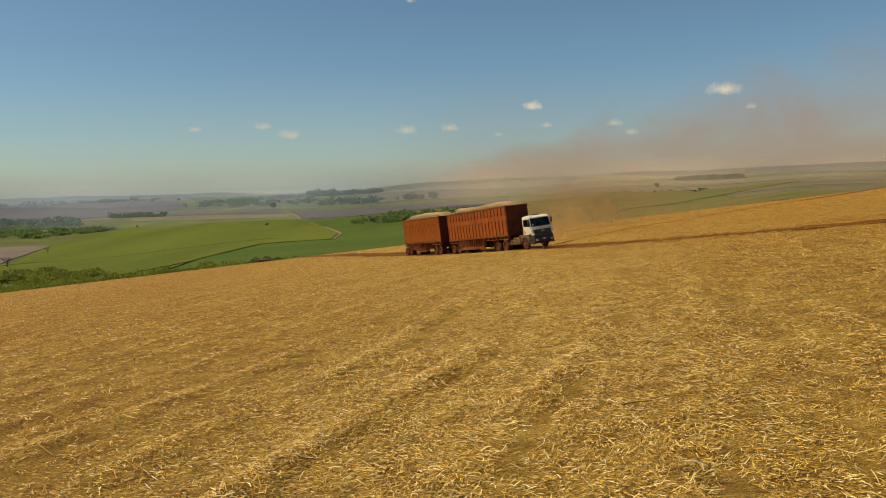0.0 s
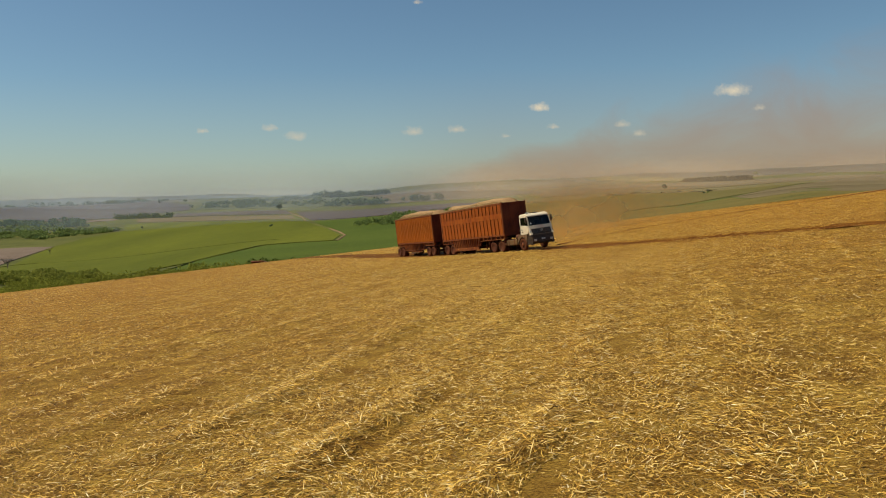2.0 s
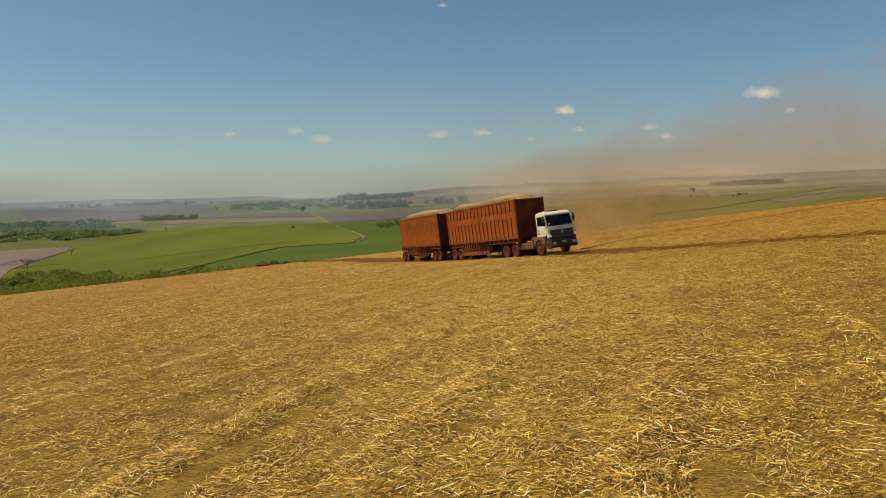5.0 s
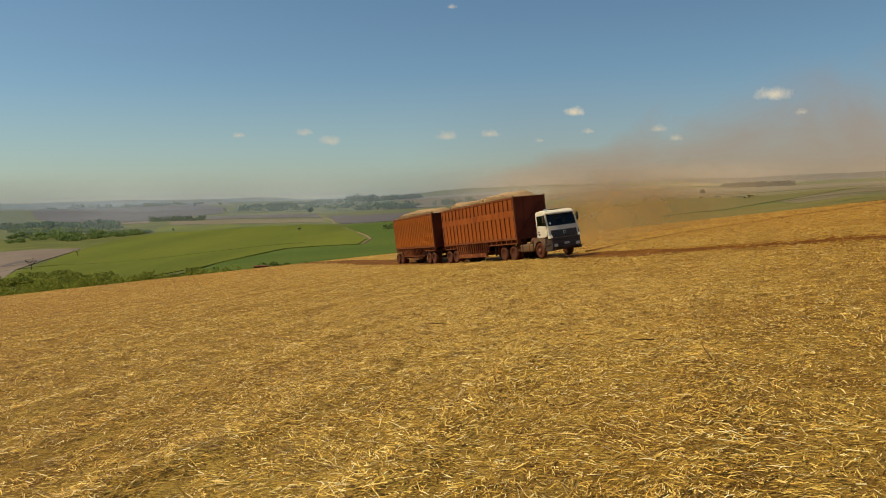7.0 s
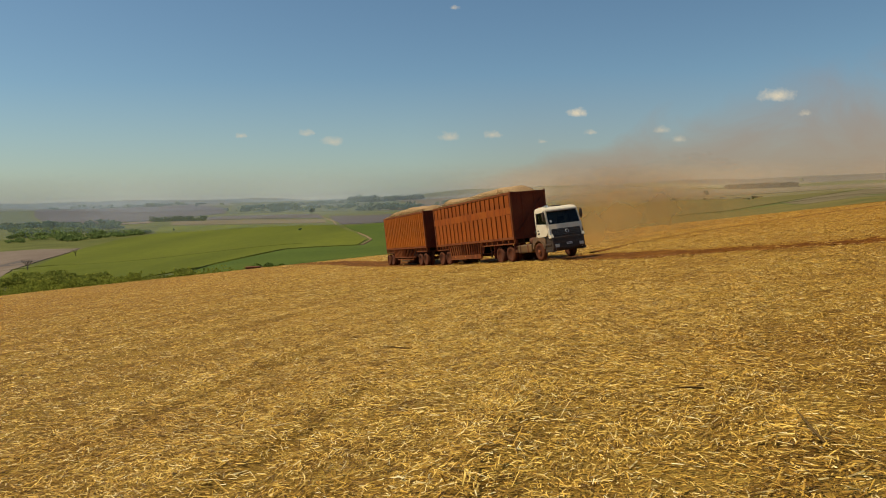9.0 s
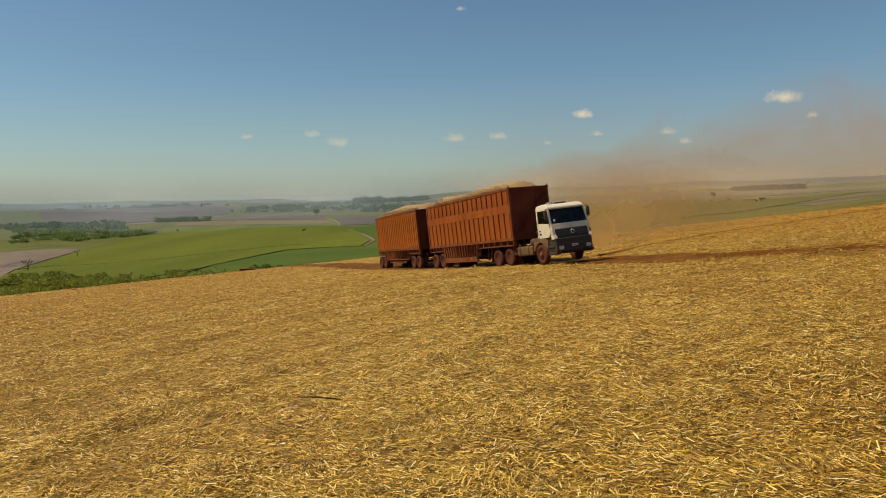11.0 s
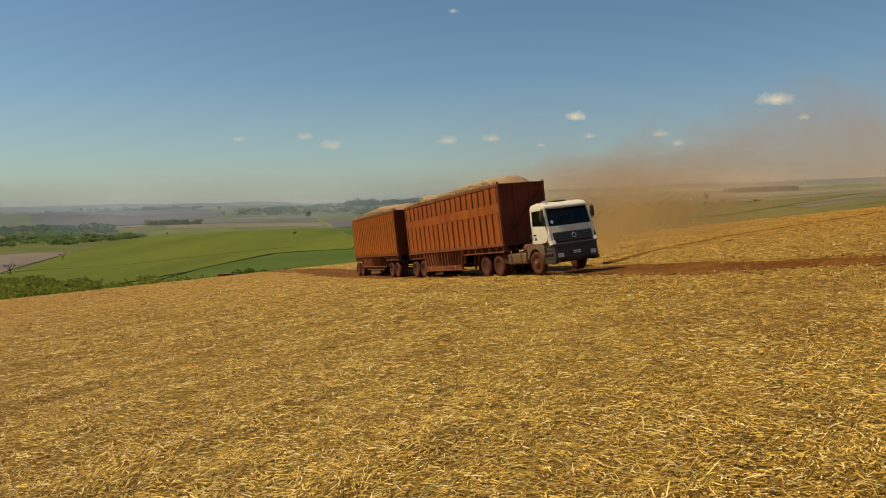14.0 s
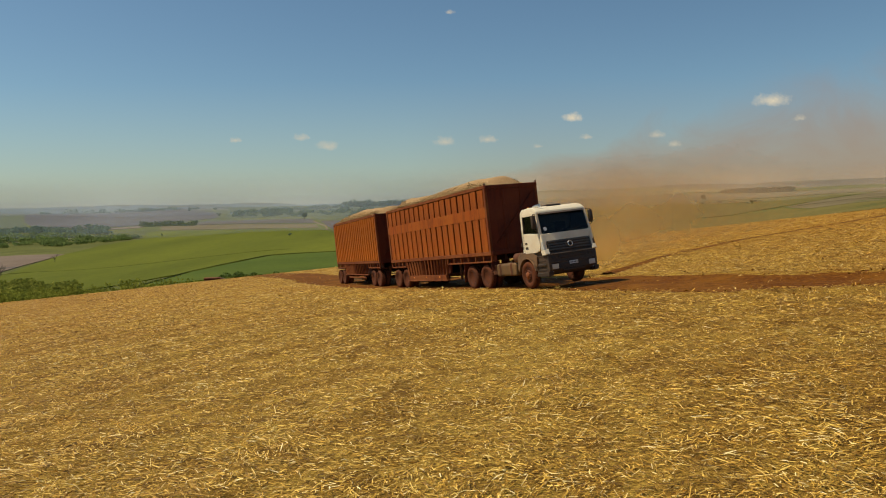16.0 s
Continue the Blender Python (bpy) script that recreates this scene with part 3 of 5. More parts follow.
    part("front_panel", prism([(1.22, 2.02), (1.29, 1.73), (1.24, 1.66), (1.10, 1.66), (1.10, 2.02)], -1.12, 1.12, 0.012), M_WHITE, t, "white panel below the windscreen")
    part("windscreen", prism([(1.205, 2.02), (1.022, 2.80), (1.012, 2.80), (1.195, 2.02)], -1.12, 1.12, 0.0, None, narrow), M_GLASS, t, "dark windscreen")
    part("sun_visor", prism([(1.03, 2.78), (1.04, 2.83), (1.17, 2.77), (1.17, 2.755)], -1.05, 1.05, 0.008), M_GREY, t, "grey plastic sun visor")
    part("sticker", rod((1.150, -0.93, 2.20), (1.172, -0.93, 2.205), 0.075, 14), M_PLATE, t, "pale round sticker")
    # grille
    part("grille_back", prism([(1.18, 1.33), (1.22, 1.74), (1.29, 1.74), (1.375, 1.33)], -1.02, 1.02, 0.01), M_BLACK, t)
    for i in range(4):
        z = 1.39 + 0.10 * i
        x = 1.378 - 0.092 * (z - 1.33) / 0.47
        part("grille_bar", prism([(x - 0.02, z - 0.03), (x + 0.03, z - 0.018), (x + 0.02, z + 0.03), (x - 0.02, z + 0.03)], -1.03 + 0.02 * i, 1.03 - 0.02 * i, 0.006), M_GRILLE, t)
    part("emblem", lathe_x(0.115, 0.085, 1.385, 1.55), M_CHROME, t, "plain chrome ring")
    # bumper
    bump = prism([(1.16, 0.53), (1.14, 1.30), (1.36, 1.33), (1.44, 1.22), (1.46, 0.66), (1.36, 0.53)], -1.15, 1.15, 0.03, None, None, 2)
    bp = part("bumper", bump, M_GREY, t, "dark grey dusty plastic bumper", False)
    part("bumper_intake", box(1.36, 1.466, -0.66, 0.66, 1.04, 1.15, 0.012), M_BLACK, bp)
    part("bumper_intake", box(1.40, 1.468, -0.70, 0.70, 0.70, 0.86, 0.012), M_BLACK, bp)
    part("bumper_intake", box(1.38, 1.472, -0.52, 0.52, 0.56, 0.63, 0.01), M_BLACK, bp)
    for y in (-0.88, 0.88):
        part("tow_cover", box(1.40, 1.470, y - 0.13, y + 0.13, 1.03, 1.15, 0.015), M_BLACK, bp)
    part("plate", box(1.455, 1.485, -0.20, 0.20, 0.78, 0.90, 0.006), M_PLATE, bp, "pale dusty metal plate")
    for i in range(5):
        part("plate_bar", box(1.484, 1.489, -0.17 + 0.072 * i, -0.12 + 0.072 * i, 0.815, 0.865, 0), M_BAR, bp)
    part("fog_lamp", box(1.36, 1.42, -1.10, -0.94, 0.55, 0.60, 0.01), M_LAMP, bp)
    part("fog_lamp", box(1.36, 1.42, 0.94, 1.10, 0.55, 0.60, 0.01), M_LAMP, bp)
    for z in (0.66, 0.94, 1.22):
        part("bumper_lip", prism([(1.40, z - 0.02), (1.40, z + 0.02), (1.478, z + 0.014), (1.482, z - 0.01)], -1.10, 1.10, 0.004), M_GREY, bp)
    part("valance", prism([(1.06, 0.44), (1.06, 0.53), (1.36, 0.53), (1.26, 0.45)], -0.85, 0.85, 0.02), M_BLACK, t)
    # inside
    part("dashboard", prism([(0.82, 1.86), (0.78, 1.98), (1.14, 2.0), (1.14, 1.86)], -1.12, 1.12, 0.02), M_SEAT, t)
    part("cab_floor", box(-0.10, 1.18, -1.14, 1.14, 1.24, 1.34, 0), M_SEAT, t)
    for y in (-0.62, 0.62):
        part("seat", join(box(-0.02, 0.45, y - 0.26, y + 0.26, 1.60, 1.80, 0.04, None, 2), prism([(-0.04, 1.78), (-0.07, 2.44), (0.05, 2.46), (0.10, 1.78)], y - 0.24, y + 0.24, 0.04)), M_SEAT, t)
    ring = ring_bm(0.22, 0.018)
    ring.transform(pose(0.70, 0.62, 2.10, 0, -30, 0))
    part("steering_wheel", ring, M_BLACK, t)
    # roof gear, engine, chassis
    hatch = part("roof_hatch", box(0.05, 0.62, -0.35, 0.35, 3.08, 3.14, 0.02), M_BLACK, t)
    part("horn", rod((0.40, -0.85, 3.12), (0.86, -0.85, 3.12), 0.03, 10, None, 0.06), M_CHROME, t)
    part("marker_lamp", box(0.26, 0.34, -1.06, -1.00, 3.02, 3.12, 0.01), M_AMBER, t)
    part("air_intake", join(rod((-0.36, -0.95, 1.05), (-0.36, -0.95, 1.62), 0.12, 14), box(-0.50, -0.26, -1.08, -0.82, 1.60, 1.78, 0.05, None, 2)), M_BLACK, t, "", False)
    part("air_cleaner", rod((-1.02, -1.02, 1.20), (-0.44, -1.02, 1.20), 0.20, 18), M_CHASSIS, t, "", False)
    for s in (-1, 1):
        part("chassis_rail", box(-6.0, 1.1, min(s * 0.36, s * 0.44), max(s * 0.36, s * 0.44), 0.72, 0.98, 0.01), M_CHASSIS, t)
        part("tank", join(box(-2.55, -0.92, min(s * 0.62, s * 1.20), max(s * 0.62, s * 1.20), 0.50, 1.02, 0.10, None, 3), rod((-1.7, s * 0.9, 1.02), (-1.7, s * 0.9, 1.06), 0.07, 12)), M_TANK, t, "fuel tank coated in ochre dust", False)
        for x in (-2.2, -1.3):
            part("tank_strap", box(x - 0.03, x + 0.03, min(s * 0.60, s * 1.215), max(s * 0.60, s * 1.215), 0.485, 1.035, 0.10, None, 3), M_CHASSIS, t)
        add_wheel(t, 0, s * 1.09, WZ, True)
        for x in (-3.465, -4.854):
            add_wheel(t, x, s * 1.115, WZ)
        guard = bmesh.new()
        prism([(-2.82, 0.78), (-2.90, 1.12), (-3.10, 1.17), (-5.30, 1.17), (-5.46, 1.10), (-5.52, 0.80), (-5.56, 0.80), (-5.50, 1.12), (-5.32, 1.20), (-3.08, 1.20), (-2.87, 1.15), (-2.78, 0.78)], s * 0.82, s * 1.26, 0.0, guard)
        part("mudguard", guard, M_RUST_DARK, t)
        part("mud_flap", box(-5.62, -5.59, min(s * 0.80, s * 1.26), max(s * 0.80, s * 1.26), 0.30, 0.86, 0), M_RUST_DARK, t)
    for x in (0.0, -3.465, -4.854):
        part("axle", join(rod((x, -1.0, WZ), (x, 1.0, WZ), 0.08, 12), lathe([(0.0 + 0.05, -0.2), (0.2, -0.1), (0.2, 0.1), (0.05, 0.2)], 14, None, (x, 0, WZ)) if x < 0 else bmesh.new()), M_CHASSIS, t)
    for i, y in enumerate((-0.30, -0.12, 0.10, 0.28)):
        hose = bmesh.new()
        pts = [Vector((-0.30 - 0.62 * q, y + 0.05 * math.sin(q * 5 + i), 1.75 - 1.1 * q * (1.6 - q) + 0.25 * q)) for q in (0, 0.2, 0.4, 0.6, 0.8, 1.0)]
        for a, b in zip(pts, pts[1:]):
            rod(a, b, 0.022, 8, hose)
        part("air_hose", hose, M_AMBER if i == 1 else M_BLACK, t)
    part("battery_box", box(-3.0, -2.62, -1.14, -0.70, 0.56, 0.98, 0.03), M_CHASSIS, t)
    part("engine", box(-0.25, 1.0, -0.40, 0.40, 0.62, 1.24, 0.05), M_CHASSIS, t)
    part("fifth_wheel", prism([(-5.0, 1.18), (-4.8, 1.30), (-3.7, 1.32), (-3.5, 1.20)], -0.46, 0.46, 0.01), M_CHASSIS, t)
    part("drive_shaft", rod((-3.3, 0, 0.62), (-0.2, 0, 0.75), 0.06, 10), M_CHASSIS, t)
    return t


def ring_bm(radius, r, seg=24, tube=8):
    bm = bmesh.new()
    rows = []
    for i in range(seg):
        a = 2 * math.pi * i / seg
        rows.append([bm.verts.new(((radius + r * math.cos(b)) * math.cos(a), (radius + r * math.cos(b)) * math.sin(a), r * math.sin(b))) for b in [2 * math.pi * j / tube for j in range(tube)]])
    for i in range(seg):
        for j in range(tube):
            bm.faces.new((rows[i][j], rows[(i + 1) % seg][j], rows[(i + 1) % seg][(j + 1) % tube], rows[i][(j + 1) % tube]))
    return bm


def lathe_x(r_out, r_in, x, z):
    bm = ring_bm((r_out + r_in) / 2, (r_out - r_in) / 2 + 0.004)
    bm.transform(pose(x, 0, z, 0, 80, 0))
    return bm


def build_body(root, x0, x1, z0, z1, slots, band, half=1.32):
    """The box of a cane trailer: rails, posts, slatted sides with dark gaps, end walls."""
    zt, zb = z1 - 0.16, z0 + 0.16
    for s in (-1, 1):
        ya, yb = sorted((s * (half - 0.07), s * half))
        part("top_rail", box(x0, x1, *sorted((s * (half - 0.10), s * (half + 0.015))), z1 - 0.14, z1, 0.015), M_RUST_RAIL, root)
        part("bottom_rail", box(x0, x1, *sorted((s * (half - 0.10), s * (half + 0.01))), z0, z0 + 0.16, 0.012), M_RUST_RAIL, root)
        for x in (x0, x1 - 0.16):
            part("corner_post", box(x, x + 0.16, *sorted((s * (half - 0.12), s * (half + 0.005))), z0 + 0.16, z1 - 0.14, 0.012), M_RUST_RAIL, root)
        part("lining", box(x0 + 0.1, x1 - 0.1, *sorted((s * (half - 0.16), s * (half - 0.13))), z0 + 0.1, z1 - 0.12, 0), M_LINING, root)
        pitch = (x1 - x0 - 0.32) / slots
        spans = [(zb, band[0]), (band[1], zt)] if band else [(zb, zt)]
        gap = 0.13 if band else 0.12
        for (za, zc) in spans:
            me = None
            for i in range(slots):
                xa = x0 + 0.16 + i * pitch
                if me is None:
                    bm = box(0, pitch - gap, -0.035, 0.035, za, zc, 0.008)
                    if not band:
                        beam((0.5 * (pitch - gap), -0.055, za), (0.5 * (pitch - gap), -0.055, zc), 0.17, 0.06, bm, 0.006)
                    sl = part("slat", bm, M_RUST if band else M_RUST_PALE, root)
                    me = sl.data
                else:
                    sl = new("slat", me)
                    sl.parent = root
                wob = random.uniform(-0.008, 0.008)
                sl.matrix_basis = pose(xa + gap / 2, s * (half - 0.045) + wob, 0) if s < 0 else pose(xa + pitch - gap / 2, s * (half - 0.045) + wob, 0, 0, 0, 180)
        if band:
            part("band", box(x0 + 0.16, x1 - 0.16, *sorted((s * (half - 0.08), s * (half - 0.004))), band[0], band[1], 0.006), M_RUST, root, "plain rust-orange steel band")
    for x, nm in ((x1, "front_wall"), (x0, "rear_wall")):
        q = 0.06 if x == x1 else -0.06
        w = part(nm, box(*sorted((x - q, x - q * 0.2)), -half + 0.1, half - 0.1, z0 + 0.05, z1 - 0.1, 0.01), M_RUST_DARK, root, "dark red steel end wall")
        sx = x + q * 0.3
        for y in (-0.45, 0.45):
            part("stiffener", box(*sorted((sx - q, sx)), y - 0.05, y + 0.05, z0 + 0.1, z1 - 0.16, 0.008), M_RUST_DARK, w)
        part("cross_rail", box(*sorted((sx - q, sx + q * 0.6)), -half + 0.02, half - 0.02, z1 - 0.17, z1 - 0.01, 0.012), M_RUST_DARK, w)
        part("cross_rail", box(*sorted((sx - q, sx + q * 0.5)), -half + 0.05, half - 0.05, z0, z0 + 0.18, 0.012), M_RUST_DARK, w)
        part("brace", beam((sx, -0.95, z0 + 0.5), (sx, 1.05, z1 - 0.4), 0.09, 0.04), M_RUST_DARK, w)
    part("floor", box(x0 + 0.1, x1 - 0.1, -half + 0.12, half - 0.12, z0, z0 + 0.08, 0), M_LINING, root)
    for y in (-half, half):
        part("lifting_hook", ring_part(x1 - 0.04, y * 0.97, z1 + 0.03), M_RUST_DARK, root)


def ring_part(x, y, z):
    bm = ring_bm(0.04, 0.02, 14, 6)
    bm.transform(pose(x, y, z, 90, 0, 90))
    return bm


def under_rail(root, xs, z1, half, pockets):
    """A lower rail with small posts that leave open pockets under the body."""
    x0, x1 = xs
    for s in (-1, 1):
        part("sub_rail", box(x0, x1, *sorted((s * (half - 0.10), s * (half - 0.02))), z1 - 0.30, z1 - 0.235, 0.008), M_RUST_RAIL, root)
        part("pocket_back", box(x0, x1, *sorted((s * (half - 0.30), s * (half - 0.26))), z1 - 0.29, z1, 0), M_RUST_DARK, root)
        for i in range(pockets + 1):
            x = x0 + (x1 - x0) * i / pockets
            part("pocket_post", box(x - 0.035, x + 0.035, *sorted((s * (half - 0.10), s * (half - 0.02))), z1 - 0.236, z1 + 0.004, 0.005), M_RUST_RAIL, root)


def belly(root, x0, x1, z1, half, ribs, low, open_bars=False):
    """The drop section between the axles: ribs, sloped ends, a low beam."""
    for s in (-1, 1):
        ys = sorted((s * (half - 0.34), s * (half - 0.26)))
        part("belly_panel", prism([(x0 + 0.20, low + 0.30), (x0, z1), (x1, z1), (x1 - 0.20, low + 0.30)], *ys, 0.006), M_LINING if open_bars else M_RUST_DARK, root)
        for i in range(ribs):
            x = x0 + 0.15 + (x1 - x0 - 0.3) * i / (ribs - 1)
            xl = x0 + 0.27 + (x1 - x0 - 0.54) * i / (ribs - 1)
            part("rib", beam((x, s * (half - 0.06), z1 + 0.01), (xl, s * (half - 0.10), low + 0.22), 0.08 if not open_bars else 0.06, 0.12, None, 0.006), M_RUST_RAIL, root)
        if open_bars:
            part("side_guard", box(x0 + 0.2, x1 - 0.2, *sorted((s * (half - 0.08), s * (half - 0.02))), low + 0.18, low + 0.25, 0.006), M_RUST_RAIL, root)
            part("side_guard", box(x0 + 0.9, x1 - 0.9, *sorted((s * (half - 0.10), s * (half - 0.05))), low - 0.02, low + 0.06, 0.006), M_RUST_RAIL, root)
        else:
            part("low_beam", prism([(x0 + 0.25, low), (x0 + 0.30, low + 0.25), (x1 - 0.30, low + 0.25), (x1 - 0.25, low)], *sorted((s * (half - 0.18), s * (half - 0.03))), 0.012), M_RUST_RAIL, root, "rust-orange lower side beam")
            part("beam_lip", box(x0 + 0.12, x1 - 0.12, *sorted((s * (half - 0.20), s * (half + 0.0))), low - 0.05, low + 0.004, 0.008), M_RUST_RAIL, root)
            for i in range(3):
                x = x0 + 1.0 + i * (x1 - x0 - 2.0) / 2
                part("side_marker", box(x - 0.05, x + 0.05, *sorted((s * (half - 0.035), s * (half - 0.01))), low + 0.12, low + 0.18, 0.006), M_AMBER, root)
    part("belly_floor", box(x0 + 0.35, x1 - 0.35, -half + 0.3, half - 0.3, low + 0.22, low + 0.30, 0), M_CHASSIS, root)


def bogie(root, xs):
    for x in xs:
        for s in (-1, 1):
            add_wheel(root, x, s * 1.115, WZ)
        part("axle", rod((x, -1.0, WZ), (x, 1.0, WZ), 0.075, 12), M_CHASSIS, root)
    mid = sum(xs) / len(xs)
    for s in (-1, 1):
        part("spring_hanger", prism([(xs[0] + 0.4, 1.2), (xs[0] + 0.1, 0.62), (mid, 0.80), (xs[-1] - 0.1, 0.62), (xs[-1] - 0.4, 1.2)], s * 0.5, s * 0.62, 0.01), M_CHASSIS, root)
        part("mudguard", box(xs[-1] - 0.62, xs[0] + 0.62, *sorted((s * 0.82, s * 1.25)), 1.10, 1.13, 0), M_RUST_DARK, root)


def build_semi():
    r = tagged(empty("cane_semi_trailer", T1), "tall rust-orange slatted steel cane semi-trailer, dusty", "trailer")
    build_body(r, -10.34, 1.51, 1.42, 4.41, 18, (3.02, 3.48))
    under_rail(r, (-2.9, 1.45), 1.42, 1.32, 6)
    under_rail(r, (-10.30, -8.2), 1.42, 1.32, 4)
    belly(r, -8.2, -2.95, 1.42, 1.32, 15, 0.40)
    for s in (-1, 1):
        part("main_beam", box(-10.2, 1.2, *sorted((s * 0.36, s * 0.48)), 1.16, 1.42, 0.01), M_CHASSIS, r)
        part("landing_leg", rod((-2.6, s * 0.75, 0.35), (-2.6, s * 0.75, 1.3), 0.07, 10), M_CHASSIS, r)
    bogie(r, (-8.46, -9.70))
    part("air_tank", rod((-2.1, -0.75, 1.0), (-1.25, -0.75, 1.0), 0.13, 14), M_CHASSIS, r, "", False)
    part("drawbar", join(beam((-10.2, 0, 0.85), (-12.9, 0, 0.75), 0.18, 0.16), beam((-10.2, 0.5, 0.95), (-11.4, 0.02, 0.82), 0.1, 0.1)), M_CHASSIS, r)
    return r


def build_trailer():
    r = tagged(empty("cane_trailer", T2), "rust-orange ribbed steel cane trailer coupled behind the semi-trailer", "trailer")
    build_body(r, -11.04, 0.0, 1.46, 4.46, 22, None)
    under_rail(r, (-2.6, -0.05), 1.46, 1.32, 5)
    under_rail(r, (-11.0, -8.9), 1.46, 1.32, 5)
    belly(r, -8.9, -2.6, 1.46, 1.32, 17, 0.52, True)
    for s in (-1, 1):
        part("main_beam", box(-10.9, -0.1, *sorted((s * 0.36, s * 0.48)), 1.18, 1.46, 0.01), M_CHASSIS, r)
    bogie(r, (-0.60, -1.84))
    bogie(r, (-9.60, -10.84))
    part("turntable", rod((-1.22, 0, 1.06), (-1.22, 0, 1.2), 0.55, 20), M_CHASSIS, r)
    part("tool_box", box(-6.9, -4.7, -1.24, -0.9, 0.36, 0.52, 0.02), M_TANK, r)
    return r


tractor, semi, trailer = build_tractor(), build_semi(), build_trailer()


# ---- the loads of chopped cane ----
def cane_mat():
    k = Mat("chopped_cane", 0.9, spec=0.2)
    p = k.where()
    n1, n2 = k.noise(p, 1.2, 5, 0.6), k.noise(p, 15.0, 5, 0.8)
    c = k.ramp(n2, (0.32, (0.16, 0.085, 0.034)), (0.48, (0.34, 0.20, 0.088)), (0.70, (0.50, 0.33, 0.165)))
    k.color(k.mix(k.ramp(n1, (0.4, 0.0), (0.65, 0.7)), c, k.mix(0.5, c, (0.43, 0.27, 0.135)))).bump(n2, 0.7, 0.04)
    return k.m


def billet_mat():
    k = Mat("cane_billets", 0.7, spec=0.3)
    isl = k.t.nodes.new("ShaderNodeNewGeometry").outputs["Random Per Island"]
    k.color(k.ramp(isl, (0.0, (0.26, 0.15, 0.055)), (0.3, (0.33, 0.20, 0.078)), (0.6, (0.37, 0.235, 0.095)), (0.85, (0.44, 0.30, 0.14)), (1.0, (0.56, 0.44, 0.25))))
    return k.m


M_LOAD, M_BILLET = cane_mat(), billet_mat()


def build_load(m, x0, x1, z1, crest, seed):
    rng = np.random.default_rng(seed)
    nx, ny, half = 60, 18, 1.17
    gx, gy = np.meshgrid(np.linspace(0, 1, nx), np.linspace(-1, 1, ny), indexing="ij")

    def height(a, b):
        ends = smooth(a / 0.10) * smooth((1 - a) / 0.07) * (1.2 - 0.2 * a)
        lump = 0.03 * np.sin(a * 17 + seed) * np.cos(b * 3 + a * 9) + 0.06 * np.sin(a * 8 + 2.0 * seed)
        return (crest + lump) * ends * np.clip(1 - np.abs(b) ** 2.4, 0, 1) - 0.10 * (1 - ends)
    x = x0 + 0.12 + gx * (x1 - x0 - 0.24)
    z = z1 - 0.08 + height(gx, gy)
    i, j = np.meshgrid(np.arange(nx - 1), np.arange(ny - 1), indexing="ij")
    q = np.stack([i * ny + j, (i + 1) * ny + j, (i + 1) * ny + j + 1, i * ny + j + 1], -1).reshape(-1, 4)
    load = fast_mesh("cane_load", np.stack([x, gy * half, z], -1).reshape(-1, 3), q, M_LOAD, None, True)
    load.matrix_world = m
    tagged(load, "heap of chopped sugar cane filling the trailer to the brim", "cane load")
    n = 7000                          # thick along the rails, thin on the crown
    a, b = rng.uniform(0.01, 0.99, n), rng.choice([-1, 1], n) * np.clip(1.12 - np.abs(rng.normal(0, 0.22, n)), 0, 1.09)
    c = np.stack([x0 + 0.12 + a * (x1 - x0 - 0.24), b * half, z1 - 0.075 + height(a, b) + np.where(np.abs(b) > 1, rng.uniform(0.06, 0.11, n), 0)], -1)
    w, v = rng.normal(size=(n, 3)) * (1, 1, 0.25), rng.normal(size=(n, 3))
    w /= np.linalg.norm(w, axis=1, keepdims=True)
    v -= w * (v * w).sum(1, keepdims=True)
    v /= np.linalg.norm(v, axis=1, keepdims=True)
    u = np.cross(w, v)
    ln, r = rng.uniform(0.04, 0.12, (n, 1)), rng.uniform(0.006, 0.012, (n, 1))
    ring = [(1, 0), (-0.5, 0.87), (-0.5, -0.87)]
    co = np.stack([c + e * w * ln + r * (p * u + s * v) for e in (-1, 1) for p, s in ring], 1).reshape(-1, 3)
    base = (np.arange(n) * 6)[:, None]
    quads = np.concatenate([base + np.array([k, (k + 1) % 3, 3 + (k + 1) % 3, 3 + k]) for k in range(3)])
    bill = fast_mesh("loose_cane", co, quads, M_BILLET, load)
    bill["label"] = "loose pale and green cane billets"
    return load


build_load(T1, -10.34, 1.51, 4.41, 0.50, 1)
build_load(T2, -11.04, 0.0, 4.46, 0.56, 2)


# ---- tracks of red soil through the straw ----
drape("dirt_track", "churned red soil track pressed into the straw", M_SOIL,
      ((-31, 80), *TRACK.tolist()),
      (4.6, 6.2, 7.2, 7.0, 6.4, 6.0, 5.0, 4.4, 4.2, 4.2, 4.2, 4.2, 4.2), 0.05, 10)
drape("dirt_track", "thin dark wheel track along the crest of the field", M_SOIL,
      CREST_TRACK.tolist(), (0.7, 0.7, 0.8, 0.9, 1.0, 1.2, 1.4), 0.12, 12)
M_RUT = crop("churned_soil", (0.12, 0.042, 0.006), (0.24, 0.095, 0.016), 0.5, 5.0, bump=0.04)


